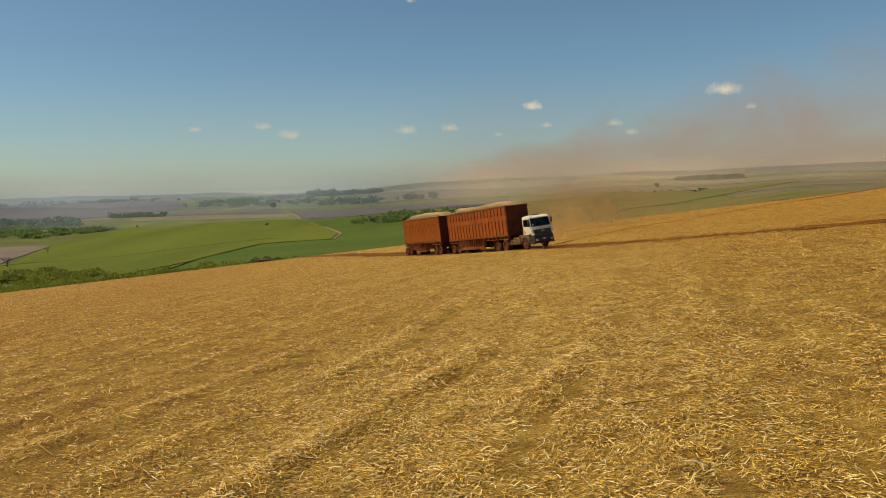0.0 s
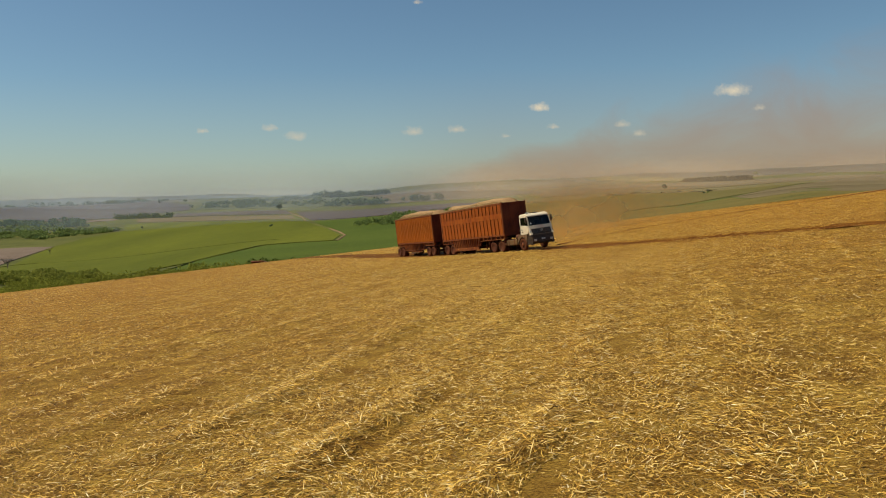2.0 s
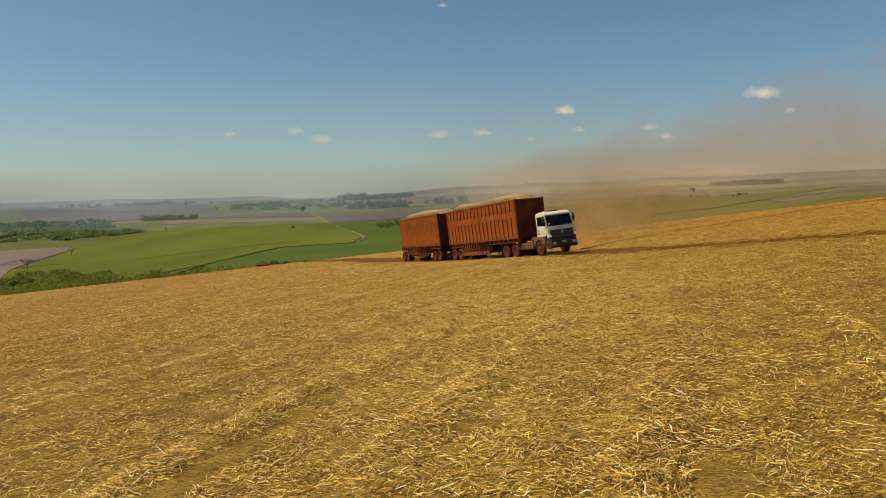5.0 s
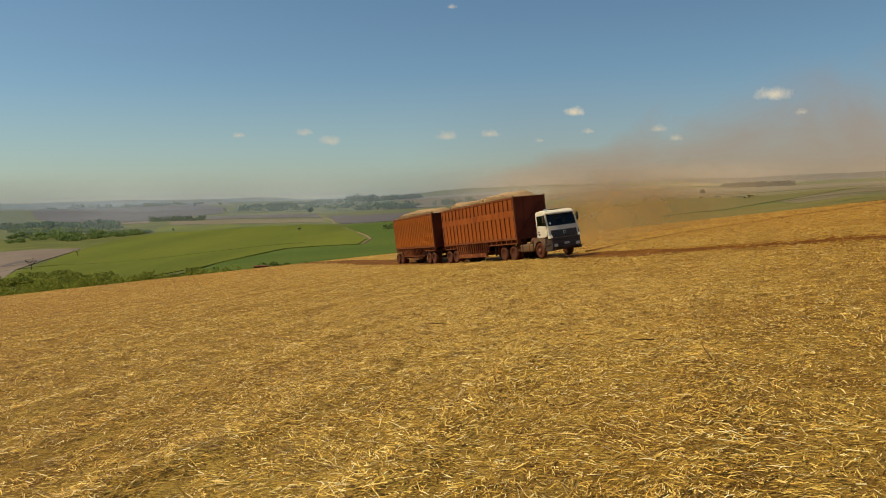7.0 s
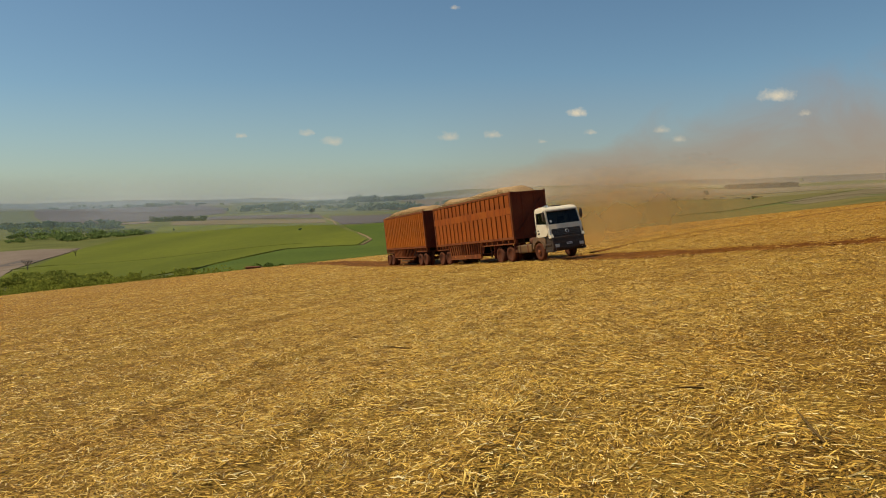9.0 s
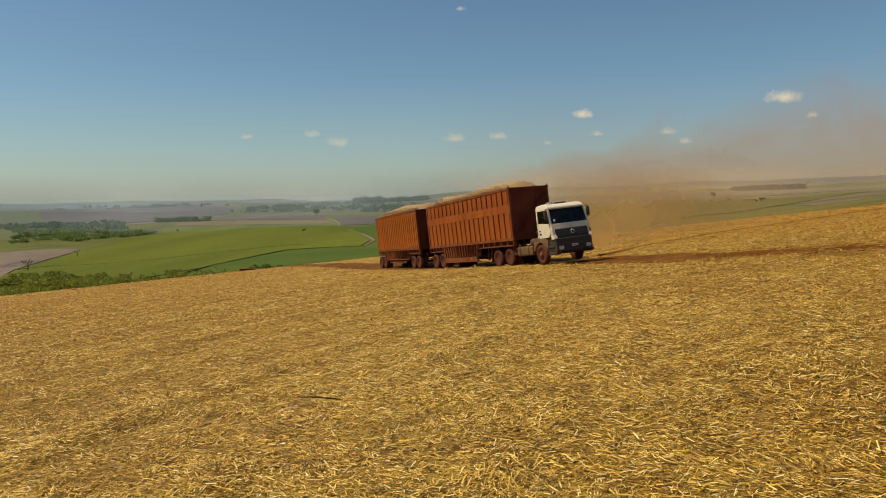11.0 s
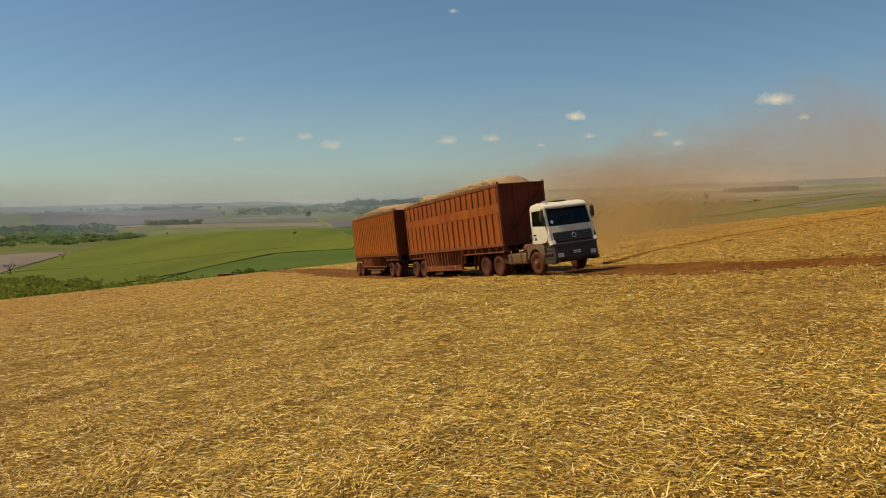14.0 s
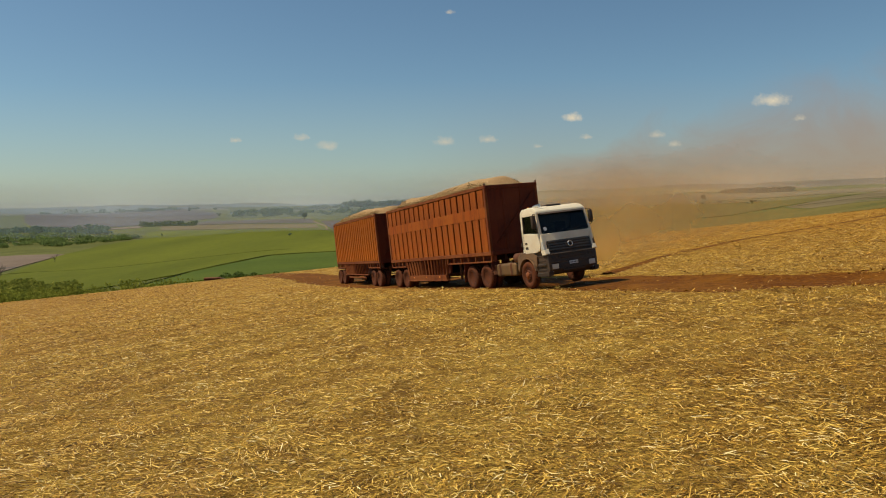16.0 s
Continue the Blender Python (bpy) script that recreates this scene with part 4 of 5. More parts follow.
def clods(name, line, spread, count, seed):
    """Loose clods thrown up beside a track."""
    rng = np.random.default_rng(seed)
    line = np.array(line, float)
    s = rng.uniform(0, len(line) - 1.001, count)
    k = s.astype(int)
    p = line[k] + (line[k + 1] - line[k]) * (s - k)[:, None]
    way = line[k + 1] - line[k]
    way /= np.linalg.norm(way, axis=1, keepdims=True)
    p = p + np.stack([way[:, 1], -way[:, 0]], -1) * (rng.choice([-1, 1], count) * spread + rng.normal(0, 0.55, count))[:, None]
    size = rng.gamma(2.0, 0.009, count).clip(0.006, 0.05)
    z = ground_z(p[:, 0], p[:, 1]) + 0.04 + size * 0.3
    c = np.column_stack([p, z])
    octa = np.array([(1, 0, 0), (-1, 0, 0), (0, 1, 0), (0, -1, 0), (0, 0, 0.8), (0, 0, -0.8)])
    tri = np.array([(0, 2, 4), (2, 1, 4), (1, 3, 4), (3, 0, 4), (2, 0, 5), (1, 2, 5), (3, 1, 5), (0, 3, 5)])
    v = octa[None] * size[:, None, None] * rng.uniform(0.6, 1.4, (count, 6, 1))
    co = (c[:, None] + v).reshape(-1, 3)
    return tagged(fast_mesh(name, co, (tri[None] + np.arange(count)[:, None, None] * 6).reshape(-1, 3), M_RUT), "loose clods of red soil beside the track", "soil clods", kind="stuff")


clods("soil_clods", TRACK[2:10], 1.6, 1500, 5)
clods("soil_clods", TRACK[:3], 2.0, 700, 6)


# ---- parcels of the valley ----
def parcel(name, label, mat, outline, lift, step):
    """A field of crop or bare soil, laid over the land."""
    bm = bmesh.new()
    face = bm.faces.new([bm.verts.new((x, y, 0)) for x, y in outline])
    bmesh.ops.triangulate(bm, faces=[face])
    for _ in range(7):
        far = [e for e in bm.edges if e.calc_length() > step * (1 + abs(e.verts[0].co.y) / 500)]
        if not far:
            break
        bmesh.ops.subdivide_edges(bm, edges=far, cuts=1)
        bmesh.ops.triangulate(bm, faces=[f for f in bm.faces if len(f.verts) > 3])
    co = np.array([v.co[:] for v in bm.verts])
    z = land_z(co[:, 0], co[:, 1]) + lift * (0.6 + np.abs(co[:, 1]) / 2500)
    for v, h in zip(bm.verts, z):
        v.co.z = h
    rim = [e for e in bm.edges if len(e.link_faces) == 1]
    ret = bmesh.ops.extrude_edge_only(bm, edges=rim)
    for v in [g for g in ret["geom"] if isinstance(g, bmesh.types.BMVert)]:
        v.co.z -= lift * 3 + 0.6
    bmesh.ops.recalc_face_normals(bm, faces=bm.faces)
    me = bpy.data.meshes.new(name)
    bm.to_mesh(me)
    bm.free()
    me.materials.append(mat)
    up = sum(p.normal.z * p.area for p in me.polygons)
    if up < 0:
        me.flip_normals()
    return tagged(new(name, me), label, "field", kind="structure")


M_MAUVE = crop("bare_mauve_soil", (0.105, 0.086, 0.078), (0.145, 0.118, 0.105), 0.006, 0.08)
# the mauve soil again, with distance haze put into its colour
M_MAUVE_FAR = crop("haze_tinted_mauve", (0.076, 0.062, 0.066), (0.128, 0.108, 0.105), 0.0025, 0.05)
M_PLOUGH = crop("dark_ploughed_soil", (0.092, 0.072, 0.070), (0.128, 0.10, 0.092), 0.01, 0.2)
M_BROWN = crop("brown_stubble", (0.155, 0.115, 0.06), (0.21, 0.16, 0.085), 0.01, 0.15)
M_PALE = crop("pale_dry_soil", (0.175, 0.125, 0.095), (0.235, 0.175, 0.135), 0.02, 0.2)
M_OLIVE_NEAR = crop("near_olive_crop", (0.150, 0.118, 0.032), (0.190, 0.150, 0.043), 0.02, 0.4)
# air haze is painted into these hill colours, bluish left, brownish right
M_HAZE_BLUE_HILL = crop("haze_blue_hills", (0.155, 0.185, 0.198), (0.195, 0.222, 0.232), 0.003, 0.02)
M_HILL = crop("dust_haze_hills", (0.14, 0.112, 0.08), (0.185, 0.148, 0.11), 0.003, 0.02)
M_HILL_FAR = crop("haze_tinted_hills", (0.085, 0.076, 0.070), (0.12, 0.108, 0.098), 0.003, 0.02)
M_OLIVE = crop("olive_crop", (0.138, 0.114, 0.036), (0.178, 0.146, 0.048), 0.01, 0.2)
M_PASTURE = crop("dry_pasture", (0.085, 0.10, 0.05), (0.13, 0.138, 0.07), 0.008, 0.06)
M_YELLOW = crop("yellow_green_crop", (0.19, 0.165, 0.06), (0.24, 0.205, 0.085), 0.01, 0.1)

parcel("cane_field", "bright green young sugar cane field in the valley", M_CANE,
       ((-215, 250), (-120, 196), (-99.5, 240), (-89, 316), (-53, 330), (-55, 390), (-78, 515), (-126, 716), (-285, 853), (-390, 895), (-327, 729), (-330, 639), (-299, 516), (-233, 342)), 0.45, 16)
parcel("cane_field", "darker green sugar cane field bounded by a dirt lane", M_CANE_DARK,
       ((-97, 190), (-99, 238), (-86, 311), (-48, 319), (-50, 385), (-73, 512), (-112, 690), (-57, 712), (3, 670), (90, 640), (60, 284), (10, 195), (-61, 172)), 0.45, 16)
parcel("cane_field", "olive green crop beyond the crest", M_OLIVE,
       ((70, 440), (88, 275), (188, 400), (279, 495), (420, 700), (620, 950), (389, 960), (266, 1016), (150, 983), (90, 700)), 0.3, 16)
parcel("cane_field", "low olive green crop just behind the crest", M_OLIVE_NEAR,
       ((-5, 86), (70, 84), (120, 84), (165, 200), (155, 275), (200, 390), (90, 268), (60, 250), (10, 170)), 0.12, 10)
parcel("bare_field", "brown stubble beyond the high end of the crest", M_BROWN,
       ((122, 84), (300, 84), (420, 300), (430, 420), (206, 395), (158, 278), (168, 200)), 0.15, 12)
parcel("bare_field", "brown stubble strip on the far slope", M_BROWN,
       ((204, 400), (283, 500), (430, 700), (620, 950), (760, 900), (520, 560), (430, 425)), 0.2, 14)
parcel("bare_field", "brown bare land rising to the ridge", M_BROWN,
       ((200, 1020), (281, 1669), (374, 2221), (655, 1536), (1050, 1500), (1300, 1500), (900, 960), (640, 960), (389, 970)), 0.5, 18)
parcel("cane_field", "yellow-green field below the ridge wood", M_YELLOW,
       ((615, 2373), (681, 1700), (900, 1750), (968, 2282), (891, 2612), (741, 2862)), 1.8, 50)
parcel("bare_field", "dark ploughed purple soil", M_PLOUGH,
       ((-188, 1047), (-121, 735), (-21, 715), (93, 690), (140, 880), (-26, 985)), 0.5, 14)
parcel("bare_field", "brown stubble strip beside green cane", M_BROWN,
       ((-391, 938), (-149, 797), (-173, 929), (-455, 1102)), 0.5, 14)
parcel("bare_field", "bare mauve soil strip", M_MAUVE,
       ((-523, 1151), (-182, 973), (-217, 1119), (-407, 1245), (-498, 1212)), 0.5, 18)
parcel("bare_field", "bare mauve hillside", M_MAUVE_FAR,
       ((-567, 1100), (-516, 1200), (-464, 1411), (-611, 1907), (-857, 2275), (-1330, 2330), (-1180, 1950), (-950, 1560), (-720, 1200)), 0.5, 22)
parcel("pasture", "hazy green pasture beside the mauve hillside", M_PASTURE,
       ((-726, 1196), (-956, 1556), (-1187, 1946), (-1338, 2326), (-1750, 2150), (-1500, 1450), (-1000, 1150)), 0.5, 22)
parcel("bare_field", "pale dry soil strip by the wood", M_PALE,
       ((-560, 1030), (-476, 1066), (-500, 1150), (-545, 1095)), 0.5, 14)
parcel("bare_field", "pale brown bare plot in the valley", M_PALE,
       ((-200, 255), (-240, 334), (-255, 379), (-267, 422), (-300, 523), (-450, 560), (-420, 330)), 0.5, 14)
parcel("bare_field", "brown soil crossing the pale plot", M_MAUVE,
       ((-252, 372), (-262, 405), (-420, 440), (-400, 390)), 0.5, 14)
parcel("pasture", "dry green pasture with scattered trees", M_PASTURE,
       ((-457, 1406), (-178, 1236), (-60, 1500), (-322, 2688), (-541, 2471), (-800, 2500), (-604, 1991)), 0.5, 20)
parcel("bare_field", "bare brown slope beyond the plough land", M_HILL,
       ((-131, 1210), (117, 1255), (330, 1500), (243, 2041), (25, 2163), (-161, 2021), (-60, 1500)), 0.5, 20)
parcel("pasture", "green ridge on the skyline", M_PASTURE,
       ((-526, 2838), (271, 2500), (640, 2700), (560, 3600), (48, 3790), (-388, 3264)), 0.5, 31)
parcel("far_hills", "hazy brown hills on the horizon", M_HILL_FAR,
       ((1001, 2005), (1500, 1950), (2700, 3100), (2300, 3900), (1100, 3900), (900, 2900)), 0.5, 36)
parcel("far_hills", "hazy blue-grey hills on the horizon", M_HAZE_BLUE_HILL,
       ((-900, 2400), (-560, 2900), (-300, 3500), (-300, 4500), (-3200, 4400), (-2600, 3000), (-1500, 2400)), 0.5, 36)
M_LANE = crop("lane_soil", (0.20, 0.13, 0.07), (0.27, 0.18, 0.10), 0.05, 0.4)
M_VERGE = crop("weedy_verge", (0.055, 0.07, 0.014), (0.10, 0.11, 0.022), 0.1, 0.8)
drape("lane", "pale earth lane between the cane fields", M_LANE, ((-50, 322), (-50.5, 345), (-51.5, 388), (-60, 440), (-75, 512)), (1.2, 1.4, 1.5, 1.2), 0.55, 8, "lane")
drape("lane", "pale lane climbing between bare fields", M_LANE, ((-124, 716), (-150, 860), (-200, 1050)), (1.8, 2.2, 2.6), 0.7, 8, "lane")
drape("verge", "dark weedy verge between two cane fields", M_VERGE, ((-98, 180), (-101, 240), (-89, 316), (-50, 324)), (0.5, 0.55, 0.8, 0.8), 0.5, 8, "verge")
drape("verge", "dark line across the green cane", M_VERGE, ((-250, 335), (-170, 345), (-90, 372)), (0.6, 0.6, 0.5), 0.5, 8, "verge")


# ---- trees and scrub ----
def leaf_mat(name, dark, light):
    k = Mat(name, 0.8, spec=0.2)
    isl = k.t.nodes.new("ShaderNodeNewGeometry").outputs["Random Per Island"]
    col = k.mix(k.ramp(isl, (0.0, 0.0), (1.0, 1.0)), dark, light)
    df, tl = k.node("ShaderNodeBsdfDiffuse", Color=col), k.node("ShaderNodeBsdfTranslucent", Color=col)
    mx = k.node("ShaderNodeMixShader", Fac=0.5)
    k.t.links.new(df.outputs[0], mx.inputs[1])
    k.t.links.new(tl.outputs[0], mx.inputs[2])
    k.t.links.new(mx.outputs[0], k.t.nodes["Material Output"].inputs["Surface"])
    return k.m


M_LEAF = leaf_mat("tree_leaves", (0.05, 0.085, 0.018), (0.13, 0.17, 0.045))
# leaves for distant trees, paled and blued in colour to imitate haze
M_LEAF_FAR = leaf_mat("haze_tinted_leaves", (0.11, 0.165, 0.115), (0.175, 0.23, 0.15))
M_LEAF_MID = leaf_mat("wood_leaves", (0.11, 0.165, 0.055), (0.25, 0.30, 0.10))
# leaves browned in colour as if seen through the dust haze
M_LEAF_DUST_HAZE = leaf_mat("dust_haze_leaves", (0.10, 0.088, 0.055), (0.145, 0.125, 0.075))
M_SCRUB = leaf_mat("scrub_leaves", (0.15, 0.165, 0.026), (0.29, 0.29, 0.055))
M_BUSH = leaf_mat("bush_leaves", (0.13, 0.15, 0.028), (0.28, 0.28, 0.06))
M_BARK = crop("bark", (0.08, 0.06, 0.045), (0.15, 0.12, 0.09), 1.0, 6.0)


def leaf_clumps(rng, centres, radii, per, size):
    """Loose bent leaves round the given centres: arrays of points and quads."""
    n = len(centres) * per
    c = np.repeat(centres, per, 0)
    rad = np.repeat(radii, per, 0)
    d = rng.normal(size=(n, 3))
    d /= np.linalg.norm(d, axis=1, keepdims=True)
    p = c + d * rad * rng.uniform(0.35, 1.0, (n, 1)) ** 0.5
    a = rng.normal(size=(n, 3))
    a /= np.linalg.norm(a, axis=1, keepdims=True)
    b = np.cross(a, rng.normal(size=(n, 3)))
    b /= np.linalg.norm(b, axis=1, keepdims=True)
    s = rad.mean(1, keepdims=True) * size * rng.uniform(0.6, 1.3, (n, 1))
    co = np.stack([p - a * s, p - b * s * 0.7, p + a * s, p + b * s * 0.7], 1).reshape(-1, 3)
    return co, np.arange(n * 4).reshape(-1, 4)


def lobes(rng, h, w, k, low=0.45):
    """Centres and radii of the lobes of a crown, at the origin."""
    ang, rr = rng.uniform(0, 6.28, k), np.sqrt(rng.uniform(0, 1, k)) * w * 0.36
    c = np.stack([np.cos(ang) * rr, np.sin(ang) * rr, h * rng.uniform(low, 0.86, k)], -1)
    r = np.stack([w * rng.uniform(0.18, 0.30, k)] * 2 + [h * rng.uniform(0.12, 0.2, k)], -1)
    return c, r


def tree(seed, h, w, label, leaf):
    rng = np.random.default_rng(seed)
    t = tagged(new("tree"), label, "tree")
    bm = rod((0, 0, -0.5), (0.03 * h, 0, 0.55 * h), 0.03 * h, 8, None, 0.015 * h)
    c, r = lobes(rng, h, w, 9)
    for q in c[:6]:
        rod((0.02 * h, 0, 0.3 * h), tuple(q), 0.013 * h, 6, bm, 0.005 * h)
    part("trunk", bm, M_BARK, t)
    co, quads = leaf_clumps(rng, c, r, 60, 0.32)
    fast_mesh("crown", co, quads, leaf, t)
    return t


def wood(name, label, spots, leaf, h, w, seed, per=18, knobs=6, kind="stuff", category="wood"):
    """A stand of many trees in one mesh: crowns of loose leaves on trunks."""
    rng = np.random.default_rng(seed)
    cos, qs, n0 = [], [], 0
    tr = bmesh.new()
    for x, y in spots:
        z = float(land_z(x, y))
        hh, ww = h * rng.uniform(0.4, 1.45), w * rng.uniform(0.5, 1.4)
        c, r = lobes(rng, hh, ww, knobs, 0.2)
        co, q = leaf_clumps(rng, c + (x, y, z), r * (1.15, 1.15, 1.35), per, 0.34)
        cos.append(co)
        qs.append(q + n0)
        n0 += len(co)
        rod((x, y, z - 1), (x, y, z + 0.4 * hh), 0.016 * hh, 5, tr, 0.008 * hh)
    ob = fast_mesh(name, np.vstack(cos), np.vstack(qs), leaf)
    part("trunks", tr, M_BARK, ob)
    return tagged(ob, label, category, kind=kind)


def scatter(seed, n, *quad):
    """n places inside a four-cornered plot."""
    rng = np.random.default_rng(seed)
    a, b, c, d = (np.array(q, float) for q in quad)
    u, v = rng.uniform(0, 1, (n, 1)), rng.uniform(0, 1, (n, 1))
    return ((a * (1 - u) + b * u) * (1 - v) + (d * (1 - u) + c * u) * v).tolist()


wood("scrub", "dark green bushes in the hollow below the field", scatter(1, 110, (-262, 225), (-122, 192), (-134, 222), (-275, 300)), M_BUSH, 2.6, 7.5, 11, 26, 7, "stuff", "scrub")
wood("scrub", "yellow-green bushes in the hollow below the field", scatter(41, 130, (-200, 148), (-96, 160), (-118, 192), (-250, 222)), M_SCRUB, 1.9, 5.0, 41, 22, 6, "stuff", "scrub")
wood("scrub", "low weeds along the crest", scatter(2, 420, (-175, 128), (-12, 140), (-12, 158), (-175, 150)), M_SCRUB, 1.5, 2.6, 12, 8, 3, "stuff", "scrub")
wood("scrub", "bright tall grass at the field border", scatter(14, 700, (-140, 86), (-44, 90), (-44, 112), (-150, 118)), M_SCRUB, 1.5, 2.0, 31, 6, 3, "stuff", "scrub")
wood("scrub", "weeds and low shrubs standing along the crest", scatter(44, 300, (-122, 83), (-50, 83), (-48, 91), (-128, 93)), M_SCRUB, 1.5, 2.4, 44, 10, 4, "stuff", "scrub")
wood("wood", "green wood on the valley floor", scatter(3, 100, (-456, 668), (-366, 655), (-440, 850), (-620, 950)), M_LEAF_MID, 4.8, 13, 13, 24, 8)
wood("wood", "green wood tapering along the cane field", scatter(42, 70, (-372, 668), (-335, 742), (-352, 762), (-440, 830)), M_LEAF_MID, 4.2, 11, 43, 20, 6)
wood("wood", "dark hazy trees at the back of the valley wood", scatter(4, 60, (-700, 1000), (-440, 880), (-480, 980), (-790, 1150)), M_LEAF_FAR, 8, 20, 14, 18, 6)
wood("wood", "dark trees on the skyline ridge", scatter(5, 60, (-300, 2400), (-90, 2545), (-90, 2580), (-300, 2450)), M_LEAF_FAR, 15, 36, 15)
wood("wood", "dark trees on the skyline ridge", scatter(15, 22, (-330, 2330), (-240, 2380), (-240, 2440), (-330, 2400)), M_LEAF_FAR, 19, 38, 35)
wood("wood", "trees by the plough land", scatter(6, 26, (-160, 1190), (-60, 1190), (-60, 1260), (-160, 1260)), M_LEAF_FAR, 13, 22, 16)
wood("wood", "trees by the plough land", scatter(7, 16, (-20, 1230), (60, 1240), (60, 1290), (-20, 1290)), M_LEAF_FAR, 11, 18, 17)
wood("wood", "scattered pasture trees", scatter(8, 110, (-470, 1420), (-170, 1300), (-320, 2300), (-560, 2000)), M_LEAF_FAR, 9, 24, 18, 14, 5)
wood("wood", "dark wood on the dusty ridge", scatter(9, 110, (662, 1603), (760, 1500), (800, 1560), (690, 1680)), M_LEAF_DUST_HAZE, 8.5, 24, 19)
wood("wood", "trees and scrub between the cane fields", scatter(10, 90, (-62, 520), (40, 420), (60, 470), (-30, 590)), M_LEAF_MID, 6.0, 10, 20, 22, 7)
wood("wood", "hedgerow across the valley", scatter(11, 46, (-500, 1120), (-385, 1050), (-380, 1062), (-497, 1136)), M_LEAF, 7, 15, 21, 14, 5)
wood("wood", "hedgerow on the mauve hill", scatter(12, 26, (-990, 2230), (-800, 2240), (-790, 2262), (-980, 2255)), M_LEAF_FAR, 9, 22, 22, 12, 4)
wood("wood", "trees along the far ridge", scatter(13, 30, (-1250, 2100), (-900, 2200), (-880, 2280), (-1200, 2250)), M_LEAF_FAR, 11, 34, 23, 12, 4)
wood("wood", "bushes on the olive land", scatter(16, 24, (230, 800), (330, 700), (345, 740), (250, 850)), M_LEAF_DUST_HAZE, 2.0, 9, 24, 12, 4)

kinds = [tree(51, 9, 9, "broad green tree standing alone in open land", M_LEAF_MID), tree(52, 12, 9, "tall dark green tree on open land", M_LEAF_FAR), tree(53, 8, 10, "low spreading tree on open land", M_LEAF_FAR)]
LONE = ((417, 2718, 2.2), (430, 2700, 1.7), (445, 2409, 1.7), (460, 2420, 1.3), (527, 2190, 1.5), (544, 1671, 0.8), (517, 1473, 0.6), (362, 943, 0.8), (285, 630, 0.35), (292, 636, 0.3),
        (238, 2410, 1.6), (268, 2400, 1.5), (-942, 2184, 2.4), (-960, 2192, 2.0), (-990, 2193, 1.7), (-676, 2058, 2.0), (-735, 2007, 1.4), (-513, 2018, 1.6), (-530, 2040, 1.3),
        (-223, 1098, 1.0), (-140, 602, 0.35), (-318, 760, 0.4), (-240, 1170, 0.7), (880, 1900, 1.0), (1010, 1950, 1.4))
for i, (x, y, s) in enumerate(LONE):
    s = s * (0.62 if y > 2000 else 1.0)
    src = kinds[i % 3]
    m = Matrix.Translation((x, y, float(land_z(x, y)))) @ pose(0, 0, 0, 0, 0, i * 77) @ Matrix.Diagonal((s, s, s, 1))
    if i < 3:
        src.matrix_world = m
    else:
        t = copy_thing(src, m)
        t.matrix_basis = m
for k in kinds:
    k["group"] = "lone trees"
for o in list(scene.objects):
    if o.get("category") == "tree":
        o["group"] = "lone trees"


def bare_tree(seed, x, y, h):
    """A leafless tree: a short trunk that forks three times into crooked grey limbs."""
    rng = np.random.default_rng(seed)
    t = tagged(empty("bare_tree", Matrix.Translation((x, y, float(land_z(x, y))))), "leafless grey tree standing by the bare plot", "tree", "bare trees")
    part("trunk", rod((0, 0, -0.4), (0.03 * h, 0, 0.32 * h), 0.035 * h, 8, None, 0.025 * h), M_DEAD_BARK, t)
    for i in range(5):
        a = i * 1.26 + rng.uniform(-0.3, 0.3)
        p = Vector((0.03 * h, 0, 0.3 * h))
        q = p + Vector((math.cos(a), math.sin(a), rng.uniform(1.0, 1.8))) * 0.2 * h
        bm = rod(p, q, 0.018 * h, 6, None, 0.012 * h)
        for _ in range(3):
            b = a + rng.uniform(-0.9, 0.9)
            r = q + Vector((math.cos(b), math.sin(b), rng.uniform(0.4, 1.5))) * 0.15 * h
            rod(q, r, 0.011 * h, 5, bm, 0.006 * h)
            for _ in range(3):
                c = b + rng.uniform(-1.2, 1.2)
                rod(r, r + Vector((math.cos(c), math.sin(c), rng.uniform(0.0, 1.3))) * 0.1 * h, 0.006 * h, 4, bm, 0.003 * h)
        part("limb", bm, M_DEAD_BARK, t)
    return t


M_DEAD_BARK = crop("dead_bark", (0.10, 0.08, 0.065), (0.19, 0.155, 0.125), 1.0, 6.0)
bare_tree(91, -254.0, 425.0, 6.5)
bare_tree(92, -222.0, 318.0, 7.0)
bare_tree(93, -229.0, 330.0, 5.5)

shrub = tagged(new("shrub"), "dark green shrub at the field edge", "shrub", "edge shrubs")
rng = np.random.default_rng(77)
c_, r_ = lobes(rng, 2.6, 3.4, 8)
co_, q_ = leaf_clumps(rng, c_ * (1, 1, 0.75), r_, 60, 0.3)
fast_mesh("foliage", co_, q_, M_LEAF, shrub)
part("stem", rod((0, 0, -0.3), (0, 0, 1.2), 0.06, 6), M_BARK, shrub)
EDGE_SHRUBS = ((-86, 135, 1.6), (-82, 138, 1.0), (-73, 134, 1.2), (-69, 142, 0.8), (-52, 134, 1.8), (-49, 137, 1.4), (-47, 140, 1.0), (-42, 140, 1.2), (-36, 138, 1.1), (-33, 141, 1.3), (-30, 139, 0.8), (-22, 145, 0.9))
for i, (x, y, s) in enumerate(EDGE_SHRUBS):
    m = Matrix.Translation((x, y, float(land_z(x, y)))) @ pose(0, 0, 0, 0, 0, i * 63) @ Matrix.Diagonal((s, s, s * 0.9, 1))
    if i == 0:
        shrub.matrix_world = m
    else:
        copy_thing(shrub, m).matrix_basis = m


